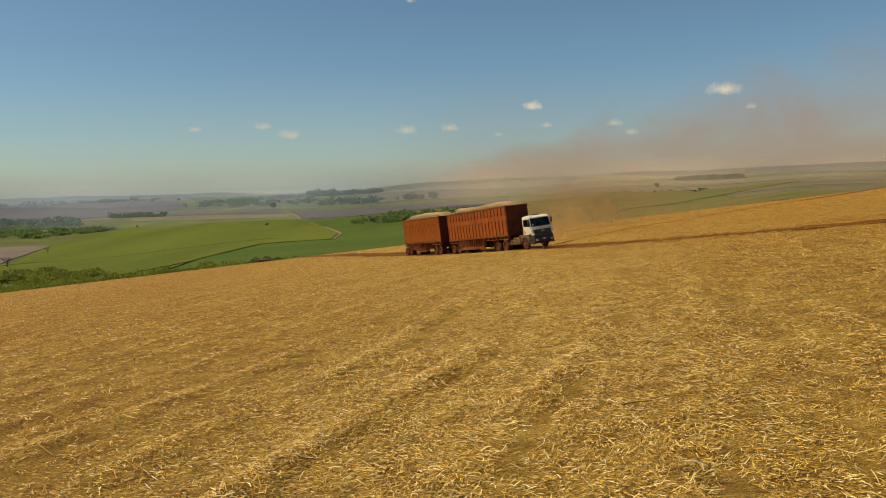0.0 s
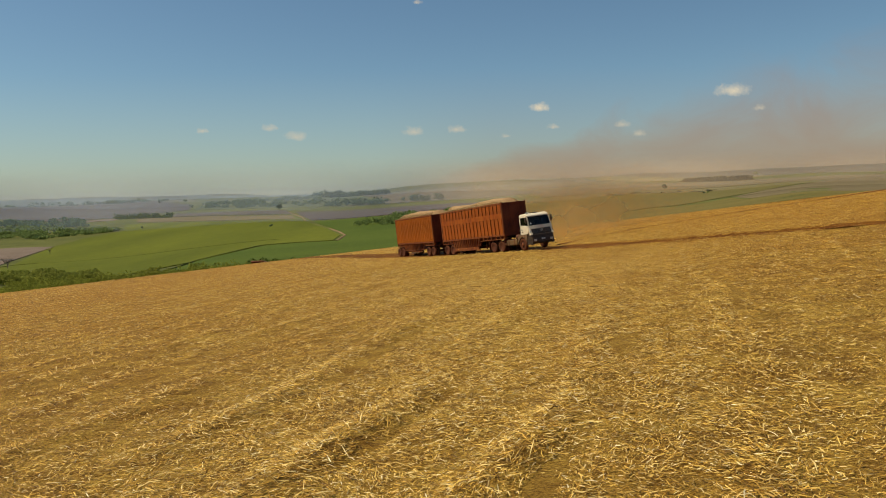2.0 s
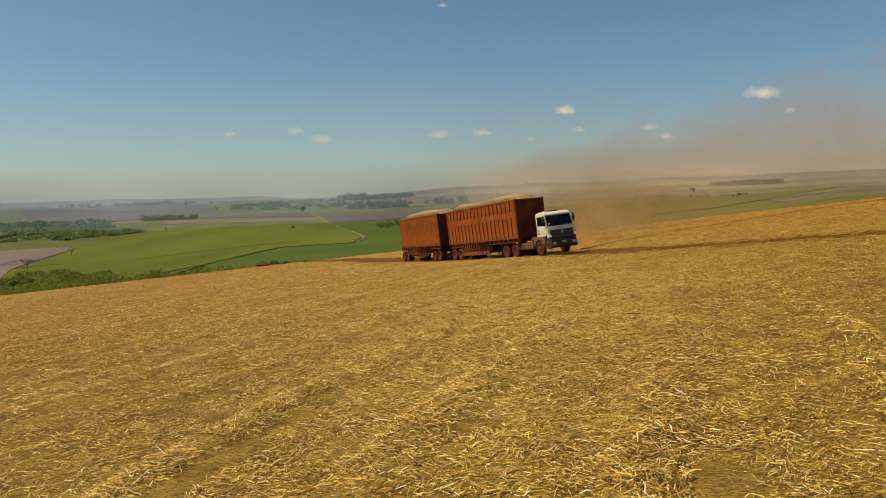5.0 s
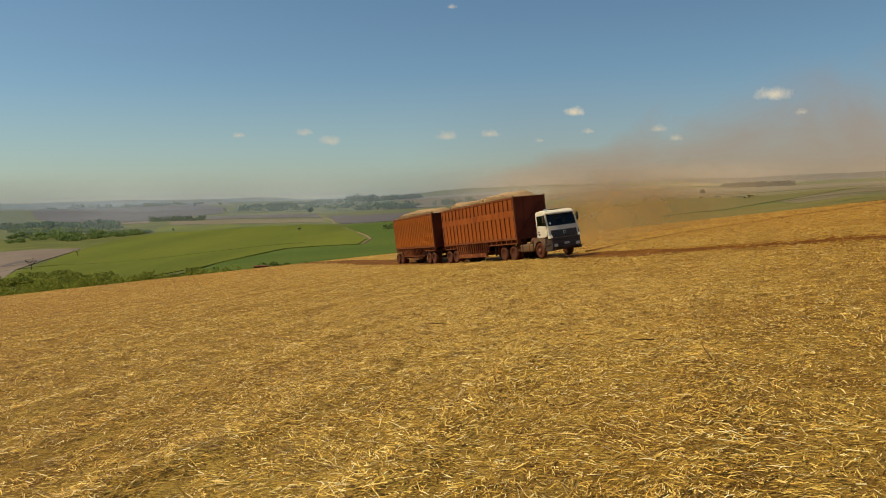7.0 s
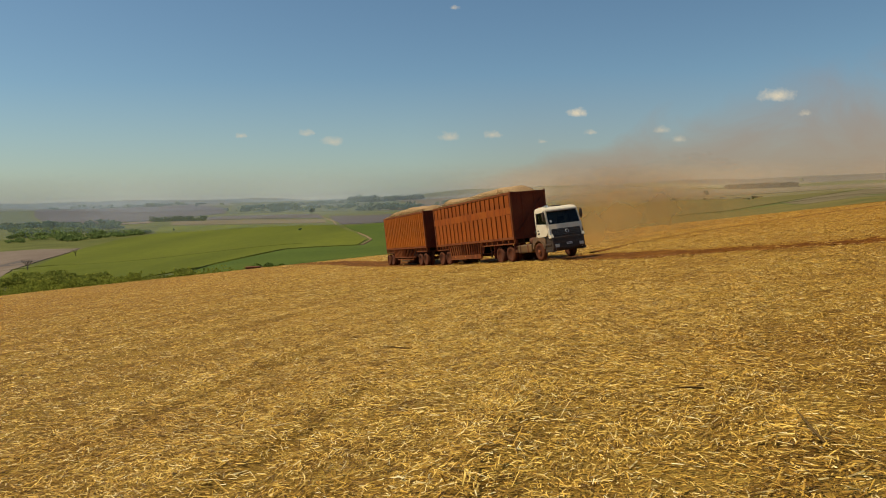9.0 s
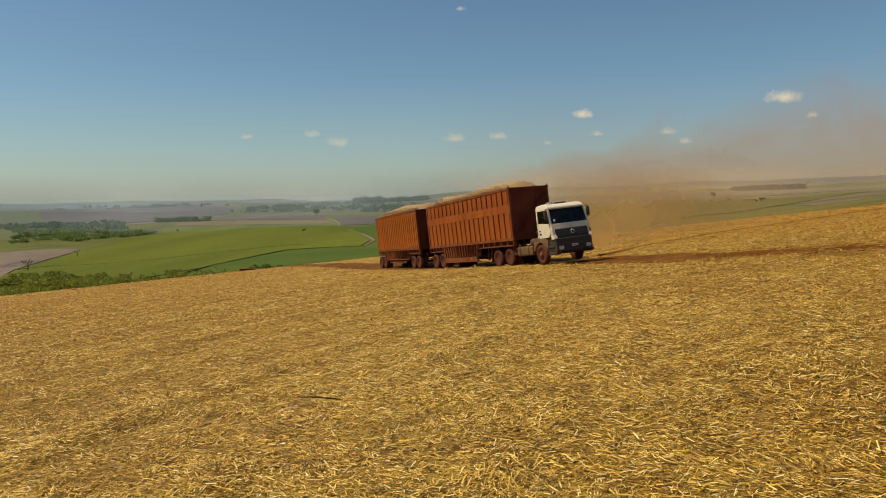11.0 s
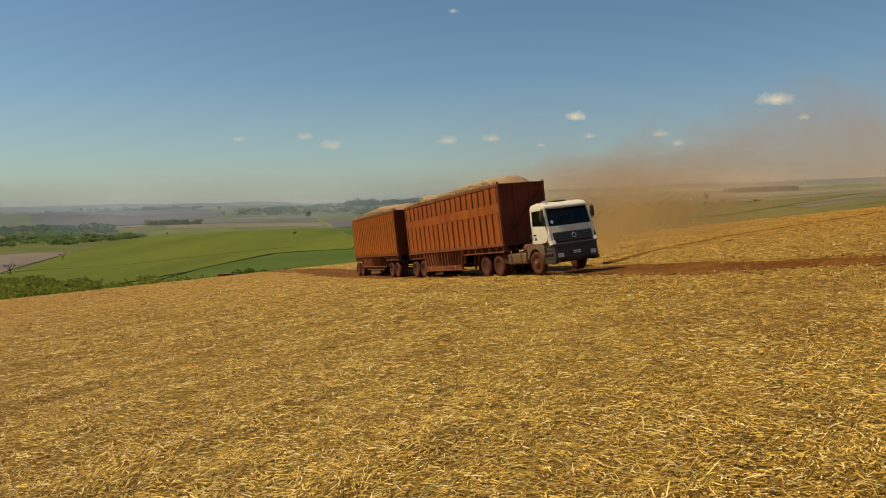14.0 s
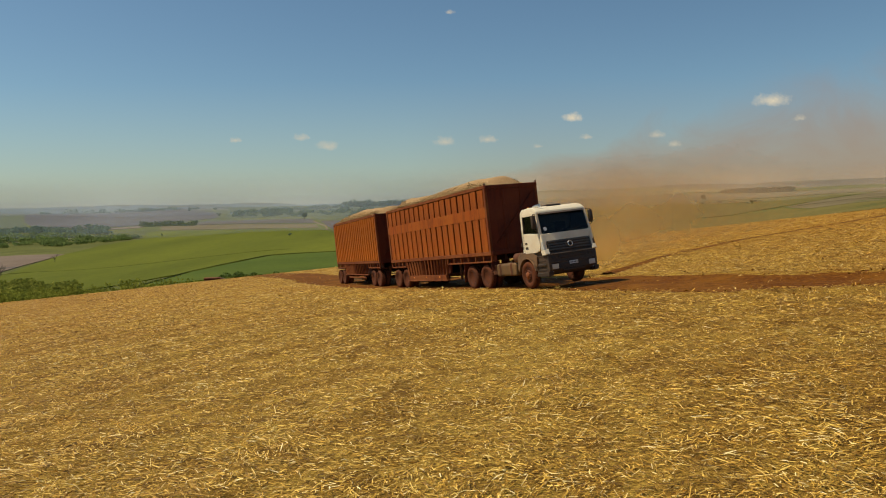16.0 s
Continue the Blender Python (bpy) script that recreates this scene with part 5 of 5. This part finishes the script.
# ---- the red farm wagon beyond the crest ----
def build_wagon():
    x, y = -43.0, 94.0
    w = tagged(empty("farm_wagon", Matrix.Translation((x, y, float(land_z(x, y)))) @ pose(0, 0, 0, 0, 0, 12) @ Matrix.Diagonal((0.75, 0.75, 0.75, 1))), "low red farm wagon parked just beyond the crest", "wagon")
    part("body", prism([(-1.9, 0.9), (-2.0, 1.7), (1.6, 1.75), (1.5, 0.9)], -1.0, 1.0, 0.05), M_RUST_DARK, w)
    part("hood", prism([(1.55, 1.0), (1.6, 1.6), (2.4, 1.5), (2.5, 1.0)], -0.7, 0.7, 0.06), M_FENDER, w, "pale dusty hood")
    part("top_rail", box(-2.02, 1.62, -1.03, 1.03, 1.66, 1.74, 0.02), M_RUST_RAIL, w)
    for q in (-1.3, 1.4):
        for s in (-1, 1):
            add_wheel(w, q, s * 0.98, 0.5, True)
    part("chassis", box(-1.9, 2.3, -0.5, 0.5, 0.55, 0.92, 0.03), M_CHASSIS, w)
    return w


build_wagon()


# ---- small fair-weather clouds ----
def sky_glow_mat(name, col, density, left=None):
    """Far sky sheets whose emission stands in for scattered daylight; density(k) makes their thickness."""
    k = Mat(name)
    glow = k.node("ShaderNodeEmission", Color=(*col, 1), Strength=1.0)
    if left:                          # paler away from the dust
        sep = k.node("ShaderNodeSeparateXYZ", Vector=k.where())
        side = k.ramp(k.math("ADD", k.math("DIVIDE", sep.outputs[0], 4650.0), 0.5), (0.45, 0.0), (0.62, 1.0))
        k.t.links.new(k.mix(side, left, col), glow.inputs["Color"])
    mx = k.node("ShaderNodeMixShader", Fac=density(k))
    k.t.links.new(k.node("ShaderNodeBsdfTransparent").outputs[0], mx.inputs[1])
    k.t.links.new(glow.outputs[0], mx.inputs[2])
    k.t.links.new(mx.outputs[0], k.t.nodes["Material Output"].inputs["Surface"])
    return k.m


def puff(most):
    """Thickness of a small cloud: lumpy, soft on top, flatter below."""
    def density(k):
        p = k.t.nodes.new("ShaderNodeTexCoord").outputs["Object"]
        rnd = k.t.nodes.new("ShaderNodeObjectInfo").outputs["Random"]
        sep = k.node("ShaderNodeSeparateXYZ", Vector=p)
        x, z = sep.outputs[0], sep.outputs[2]
        low = k.math("MULTIPLY", k.math("MINIMUM", z, 0.0), 1.5)
        r2 = k.math("ADD", k.math("MULTIPLY", x, x), k.math("ADD", k.math("MULTIPLY", z, z), k.math("MULTIPLY", low, low)))
        shift = k.node("ShaderNodeCombineXYZ", X=k.math("MULTIPLY", rnd, 60.0), Y=rnd, Z=k.math("MULTIPLY", rnd, 17.0))
        q = k.node("ShaderNodeVectorMath", **{})
        k.t.links.new(p, q.inputs[0])
        k.t.links.new(shift.outputs[0], q.inputs[1])
        iso = k.node("ShaderNodeMapping", Vector=q.outputs[0], Scale=(1.0, 1.0, 0.6))
        n = k.noise(iso.outputs[0], 2.3, 6, 0.6, 0.2)
        d = k.math("ADD", k.math("SUBTRACT", 0.66, k.math("POWER", r2, 0.5)), k.math("MULTIPLY", k.math("SUBTRACT", n, 0.5), 1.15))
        return k.ramp(d, (0.0, 0.0), (0.34, most * 0.5), (0.75, most))
    return density


# clouds take no sunlight; their brightness is emission
M_CLOUD = sky_glow_mat("glowing_cloud", (0.70, 0.63, 0.52), puff(0.97))
M_CLOUD_THIN = sky_glow_mat("glowing_thin_cloud", (0.62, 0.56, 0.47), puff(0.62))
CLOUDS = ((69, 4053, 1065, 90, 0.25), (-1169, 3997, 352, 98, 0.2), (-788, 3998, 359, 137, 0.35), (-643, 3993, 305, 179, 0.3), (31, 3994, 317, 189, 0.4), (275, 3995, 329, 146, 0.4),
          (561, 3992, 292, 81, 0.2), (838, 3995, 337, 98, 0.25), (765, 4003, 442, 175, 1.0), (1244, 3995, 340, 146, 0.3), (1341, 3991, 287, 130, 0.2), (1906, 4011, 517, 275, 0.9), (2065, 4001, 424, 110, 0.35))


for i, (x, y, z, w, dens) in enumerate(CLOUDS):
    g = np.linspace(-1, 1, 13)
    gx, gz = np.meshgrid(g, g, indexing="ij")
    u, v = np.meshgrid(np.arange(12), np.arange(12), indexing="ij")
    q = np.stack([u * 13 + v, (u + 1) * 13 + v, (u + 1) * 13 + v + 1, u * 13 + v + 1], -1).reshape(-1, 4)
    bulge = 0.25 * (np.clip(gx ** 2 + gz ** 2, 0, 1.4) - 1)
    ob = fast_mesh("cloud", np.stack([gx, bulge, gz], -1).reshape(-1, 3), q, M_CLOUD if dens > 0.6 else M_CLOUD_THIN, None, True)
    ob.matrix_world = Matrix.Translation((x, y, z + 0.05 * w)) @ Matrix.Diagonal((w * 0.58, w * 0.4, w * 0.33, 1))
    tagged(ob, "small white fair-weather cloud over the valley", "cloud", "clouds", "stuff")


def haze_glow(k):
    """Opacity of the painted dusty air: a band of haze at the horizon and a plume that climbs to the right."""
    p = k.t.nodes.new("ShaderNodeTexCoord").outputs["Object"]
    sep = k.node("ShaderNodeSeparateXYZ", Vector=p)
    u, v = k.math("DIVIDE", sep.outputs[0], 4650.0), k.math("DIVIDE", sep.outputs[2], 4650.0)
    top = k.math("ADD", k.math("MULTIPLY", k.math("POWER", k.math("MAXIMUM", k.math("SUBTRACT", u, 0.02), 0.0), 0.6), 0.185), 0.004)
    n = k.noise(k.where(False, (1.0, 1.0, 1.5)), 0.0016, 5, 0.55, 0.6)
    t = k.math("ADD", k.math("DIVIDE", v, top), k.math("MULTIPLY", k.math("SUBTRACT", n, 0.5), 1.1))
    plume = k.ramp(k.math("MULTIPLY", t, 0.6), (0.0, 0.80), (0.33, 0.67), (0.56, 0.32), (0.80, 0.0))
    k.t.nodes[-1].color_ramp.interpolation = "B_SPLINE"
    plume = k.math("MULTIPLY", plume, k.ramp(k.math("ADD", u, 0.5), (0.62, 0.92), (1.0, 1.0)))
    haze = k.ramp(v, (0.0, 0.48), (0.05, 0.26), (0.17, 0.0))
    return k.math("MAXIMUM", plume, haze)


# self-lit sheet behind the hills; its glow imitates sunlit haze and dust
M_HAZE_GLOW = sky_glow_mat("haze_glow", (0.330, 0.215, 0.158), haze_glow, (0.375, 0.392, 0.360))
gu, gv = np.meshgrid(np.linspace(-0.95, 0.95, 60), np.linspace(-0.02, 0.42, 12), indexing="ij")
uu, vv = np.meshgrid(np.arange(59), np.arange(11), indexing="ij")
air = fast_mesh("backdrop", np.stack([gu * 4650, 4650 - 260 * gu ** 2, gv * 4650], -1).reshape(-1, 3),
                np.stack([uu * 12 + vv, (uu + 1) * 12 + vv, (uu + 1) * 12 + vv + 1, uu * 12 + vv + 1], -1).reshape(-1, 4), M_HAZE_GLOW, None, True)
tagged(air, "far glowing sheet imitating horizon haze and the brownish dust plume", "haze", kind="structure")


# ---- distance and dust haze over the valley, imitated by three see-through sheets one behind the other ----
def haze_bank(most, low, top):
    """Material of a sheet that imitates haze: even below, fading out upwards, uneven along its length, denser where the
    dust drifts.
    """
    k = Mat("valley_haze_sheet")
    p = k.where(True)
    sep = k.node("ShaderNodeSeparateXYZ", Vector=p)
    up = k.ramp(k.math("DIVIDE", k.math("SUBTRACT", sep.outputs[2], low), top - low), (0.0, 1.0), (0.45, 0.62), (1.0, 0.0))
    k.t.nodes[-1].color_ramp.interpolation = "EASE"
    side = k.ramp(k.math("ADD", k.math("DIVIDE", sep.outputs[0], 10.0 * top), 0.5), (0.35, 0.0), (0.75, 1.0))
    foot = k.ramp(k.math("DIVIDE", k.math("ADD", k.math("SUBTRACT", sep.outputs[2], k.math("MULTIPLY", sep.outputs[0], 0.03)), 39.0), 22.0), (0.0, 0.0), (1.0, 1.0))
    up = k.math("MULTIPLY", up, foot)
    n = k.noise(k.where(True, (1.0, 0.3, 2.5)), 0.5 / top, 4, 0.55, 0.4)
    thick = k.math("MULTIPLY", k.math("MULTIPLY", up, k.math("ADD", most, k.math("MULTIPLY", side, 1.2 * most))), k.math("ADD", 0.75, k.math("MULTIPLY", n, 0.5)))
    col = k.mix(side, (0.50, 0.55, 0.60), (0.70, 0.54, 0.38))
    df, tl = k.node("ShaderNodeBsdfDiffuse", Color=col), k.node("ShaderNodeBsdfTranslucent", Color=col)
    both, mx = k.node("ShaderNodeMixShader", Fac=0.4), k.node("ShaderNodeMixShader", Fac=thick)
    k.t.links.new(df.outputs[0], both.inputs[1])
    k.t.links.new(tl.outputs[0], both.inputs[2])
    k.t.links.new(k.node("ShaderNodeBsdfTransparent").outputs[0], mx.inputs[1])
    k.t.links.new(both.outputs[0], mx.inputs[2])
    k.t.links.new(mx.outputs[0], k.t.nodes["Material Output"].inputs["Surface"])
    return k.m


# added sheets that pale the land behind them, as air haze would
for y0, low, top, most in ((700.0, -16.0, 28.0, 0.15), (1110.0, -12.0, 52.0, 0.15), (1760.0, 0.0, 95.0, 0.20)):
    wide = np.linspace(-1.1, 1.1, 45) * y0
    tall = np.linspace(-70.0, top, 16)
    gx, gz = np.meshgrid(wide, tall, indexing="ij")
    gy = y0 + (gz + 70.0) * 0.9 + 0.03 * y0 * np.sin(gx / (0.13 * y0)) + 0.02 * y0 * np.sin(gx / (0.05 * y0) + 1.0)
    u, v = np.meshgrid(np.arange(44), np.arange(15), indexing="ij")
    q = np.stack([u * 16 + v, (u + 1) * 16 + v, (u + 1) * 16 + v + 1, u * 16 + v + 1], -1).reshape(-1, 4)
    bank = fast_mesh("haze_bank", np.stack([gx, gy, gz], -1).reshape(-1, 3), q, haze_bank(most, low, top), None, True)
    tagged(bank, "see-through sheet imitating distance and dust haze over the valley", "haze", kind="stuff")


# ---- dust raised by the truck, drifting off behind it ----
def veil(most):
    """Thickness of a billow of dust: dense in the middle, torn and soft towards its rim."""
    def density(k):
        p = k.t.nodes.new("ShaderNodeTexCoord").outputs["Object"]
        sep = k.node("ShaderNodeSeparateXYZ", Vector=p)
        r2 = k.math("ADD", k.math("MULTIPLY", sep.outputs[0], sep.outputs[0]), k.math("MULTIPLY", sep.outputs[2], sep.outputs[2]))
        n = k.noise(k.where(True, (1.0, 1.0, 1.3)), 0.22, 5, 0.55, 0.8)
        d = k.math("ADD", k.math("SUBTRACT", 1.0, k.math("POWER", r2, 0.5)), k.math("MULTIPLY", k.math("SUBTRACT", n, 0.5), 0.5))
        thick = k.ramp(d, (0.02, 0.0), (0.45, most * 0.5), (1.0, most))
        k.t.nodes[-1].color_ramp.interpolation = "B_SPLINE"
        return thick
    return density


def dust_mat(name, col, density):
    k = Mat(name)
    df, tl = k.node("ShaderNodeBsdfDiffuse", Color=(*col, 1)), k.node("ShaderNodeBsdfTranslucent", Color=(*col, 1))
    both, mx = k.node("ShaderNodeMixShader", Fac=0.5), k.node("ShaderNodeMixShader", Fac=density(k))
    k.t.links.new(df.outputs[0], both.inputs[1])
    k.t.links.new(tl.outputs[0], both.inputs[2])
    k.t.links.new(k.node("ShaderNodeBsdfTransparent").outputs[0], mx.inputs[1])
    k.t.links.new(both.outputs[0], mx.inputs[2])
    k.t.links.new(mx.outputs[0], k.t.nodes["Material Output"].inputs["Surface"])
    return k.m


M_DUST = dust_mat("hanging_dust", (0.96, 0.57, 0.21), veil(0.48))
# centre x, y, height over the ground, half width, half height, turn
for i, (x, y, up, w, h, turn) in enumerate(((4.6, 14.0, 1.6, 5.5, 4.0, 20), (9.5, 26.0, 2.2, 9.5, 4.9, -12), (18.0, 42.0, 2.4, 16.0, 6.2, 8))):
    g = np.linspace(-1, 1, 25)
    gx, gz = np.meshgrid(g, g, indexing="ij")
    u, v = np.meshgrid(np.arange(24), np.arange(24), indexing="ij")
    q = np.stack([u * 25 + v, (u + 1) * 25 + v, (u + 1) * 25 + v + 1, u * 25 + v + 1], -1).reshape(-1, 4)
    fold = 0.07 * np.sin(gx * 3 + i) * np.cos(gz * 3 - i) + 0.2 * gx ** 2
    ob = fast_mesh("dust_cloud", np.stack([gx, fold, gz], -1).reshape(-1, 3), q, M_DUST, None, True)
    ob.matrix_world = Matrix.Translation((x, y, float(field_z(x, y)) + up)) @ pose(0, 0, 0, 0, -6, turn) @ Matrix.Diagonal((w, 2.5, h, 1))
    tagged(ob, "ochre dust hanging low behind the truck", "dust cloud", kind="stuff")


# ---- loose straw over the near field ----
def straw_places(rng, total, near, far):
    """Places by density: thick near the flight line, thin far away; with their distance."""
    gx, gy = np.meshgrid(np.arange(-96, 110, 1.0), np.arange(-60, 80, 1.0), indexing="ij")
    line = -12.0 + (np.clip(gy - 6, -64, -25.6) + 64) * 0.2
    d = np.maximum(np.maximum(5.5, np.abs(gx - line) / 0.66), gy + 25.6)
    ok = (np.abs(gx + 12) < 0.72 * (gy + 66)) & (d >= near) & (d < far)
    w = np.where(ok, d ** -1.5 * (1 + 1.0 * smooth((gy + 36) / 12)), 0).ravel()
    pick = rng.choice(w.size, total, p=w / w.sum())
    x = gx.ravel()[pick] + rng.uniform(-0.5, 0.5, total)
    y = gy.ravel()[pick] + rng.uniform(-0.5, 0.5, total)
    return x, y, d.ravel()[pick]


def straw(name, label, total, near, far, seed, bent, wide, long=1.0, lift=0.0, mat=None):
    rng = np.random.default_rng(seed)
    x, y, d = straw_places(rng, total, near, far)
    ot = off_track(x, y)
    keep = ((ot > rng.normal(0.0, 0.62, total)) | (rng.uniform(0, 1, total) < 0.09)) & (rng.uniform(0, 1, total) > 0.2 * row_trench(x, y))
    if lift:                          # the long leaves lie on the near part of the slope only
        keep &= rng.uniform(0, 1, total) > 0.94 * smooth((y + 47) / 13)
    x, y, d = x[keep], y[keep], d[keep]
    n = len(x)
    big = np.sqrt(np.maximum(d, 6) / 6.0)
    ln = rng.gamma(2.6, 0.029, n).clip(0.025, 0.30) * (0.85 + 0.15 * big) * 0.5 * long
    wd = rng.uniform(0.003, 0.0085, n) * np.sqrt(big) * wide * (1 + 0.007 * np.maximum(d - 20, 0))
    flow = 0.15 + 0.75 * np.sin(x * 1.1 + 2.3 * np.sin(y * 0.7)) * np.sin(y * 0.9 + 1.7 * np.sin(x * 0.53)) + 0.35 * np.sin(x * 3.1 + y * 1.3) * np.sin(y * 2.7 - x)
    relief = row_relief(x, y)
    heap = relief / 0.17
    ang = 1.5 * flow + rng.normal(0, 0.7, n) + rng.integers(0, 2, n) * math.pi
    ang = np.where(rng.uniform(0, 1, n) < 0.22, rng.uniform(0, 6.28, n), ang)
    fine = smooth((y + 36) / 12) * smooth((30 - y) / 40)
    ln = ln * (1 + 0.45 * heap) * (1 - 0.16 * fine)
    wd = wd * (1 + 0.3 * heap) * (1 - 0.08 * fine)
    tilt = rng.normal(0, 0.14 + 0.10 * heap + 3.0 * lift, n)
    steep = rng.uniform(0, 1, n) < 0.03
    tilt = np.where(steep, rng.uniform(0.3, 0.9, n), tilt)
    tuft = np.sin(2.3 * x + 1.6 * np.sin(1.3 * y + 0.4)) * np.sin(1.7 * y + 1.9 * np.sin(0.9 * x)) + 0.6 * np.sin(5.1 * x - 1.2 * y) * np.sin(3.7 * y + 1.1 * np.sin(2.2 * x))
    tuft = smooth((tuft - 0.35) / 0.75) * smooth((d - 9) / 8)           # small heaps raked up by the harvester
    tilt = tilt + tuft * rng.normal(0, 0.35, n)
    w = np.stack([np.cos(ang) * np.cos(tilt), np.sin(ang) * np.cos(tilt), np.sin(tilt)], -1)
    side = np.stack([-np.sin(ang), np.cos(ang), rng.normal(0, 0.5, n)], -1)
    side /= np.linalg.norm(side, axis=1, keepdims=True)
    c = np.stack([x, y, ground_z(x, y) + 0.01 + lift + relief * 0.4 + tuft * rng.uniform(0.0, 0.13, n) + np.abs(rng.normal(0, 0.018, n)) * (1 + heap) + np.where(steep, ln * 0.4, 0)], -1)
    L, W = ln[:, None], wd[:, None]
    sag = np.abs(rng.normal(0, 0.12, n))[:, None] * L * np.array([[0, 0, 1.0]]) + side * (rng.normal(0, 0.12 if lift else 0.18, n)[:, None] * L)
    if bent:
        co = np.stack([c - w * L - side * W * 0.5, c - w * L + side * W * 0.5, c + sag - side * W, c + sag + side * W, c + w * L - side * W * 0.4, c + w * L + side * W * 0.4], 1).reshape(-1, 3)
        b = (np.arange(n) * 6)[:, None]
        q = np.concatenate([b + np.array([[0, 1, 3, 2]]), b + np.array([[2, 3, 5, 4]])])
    else:
        co = np.stack([c - w * L - side * W, c - w * L + side * W, c + w * L + side * W, c + w * L - side * W], 1).reshape(-1, 3)
        q = np.arange(n * 4).reshape(-1, 4)
    return tagged(fast_mesh(name, co, q, mat or M_BLADE), label, "straw", kind="stuff")


straw("straw", "loose dry golden cane straw lying on the ground", 200000, 0, 16, 301, True, 0.9)
straw("straw", "short broken dry straw matted on the ground", 340000, 0, 16, 303, False, 0.75)
straw("straw", "long dry cane leaves strewn over the straw", 110000, 0, 34, 304, True, 1.05, 1.15, 0.022, M_PALE_LEAF)
straw("straw", "dry golden cane straw covering the slope", 450000, 16, 110, 302, False, 1.05)


M_STALK = crop("dry_stalk", (0.16, 0.09, 0.03), (0.30, 0.18, 0.07), 3.0, 20.0)


def sticks(seed, count):
    """A few darker stalks that stand out of the straw."""
    rng = np.random.default_rng(seed)
    x, y, d = straw_places(rng, count, 0, 40)
    for i in range(count):
        if off_track(np.array([x[i]]), np.array([y[i]]))[0] < 0.5:
            continue
        a, t, ln = rng.uniform(0, 6.28), rng.uniform(0.05, 0.3), rng.uniform(0.3, 0.7)
        p = Vector((x[i], y[i], float(ground_z(x[i], y[i])) + 0.03))
        e = p + Vector((math.cos(a) * math.cos(t), math.sin(a) * math.cos(t), math.sin(t))) * ln
        bm = rod(p, p.lerp(e, 0.55), 0.014, 6, None, 0.012)
        rod(p.lerp(e, 0.55), e + Vector((0.04, 0.02, -0.03)), 0.012, 6, bm, 0.006)
        st = part("cane_stalk", bm, M_STALK, None)
        tagged(st, "dry brown cane stalk lying in the straw", "cane stalk", "cane stalks")


sticks(310, 11)
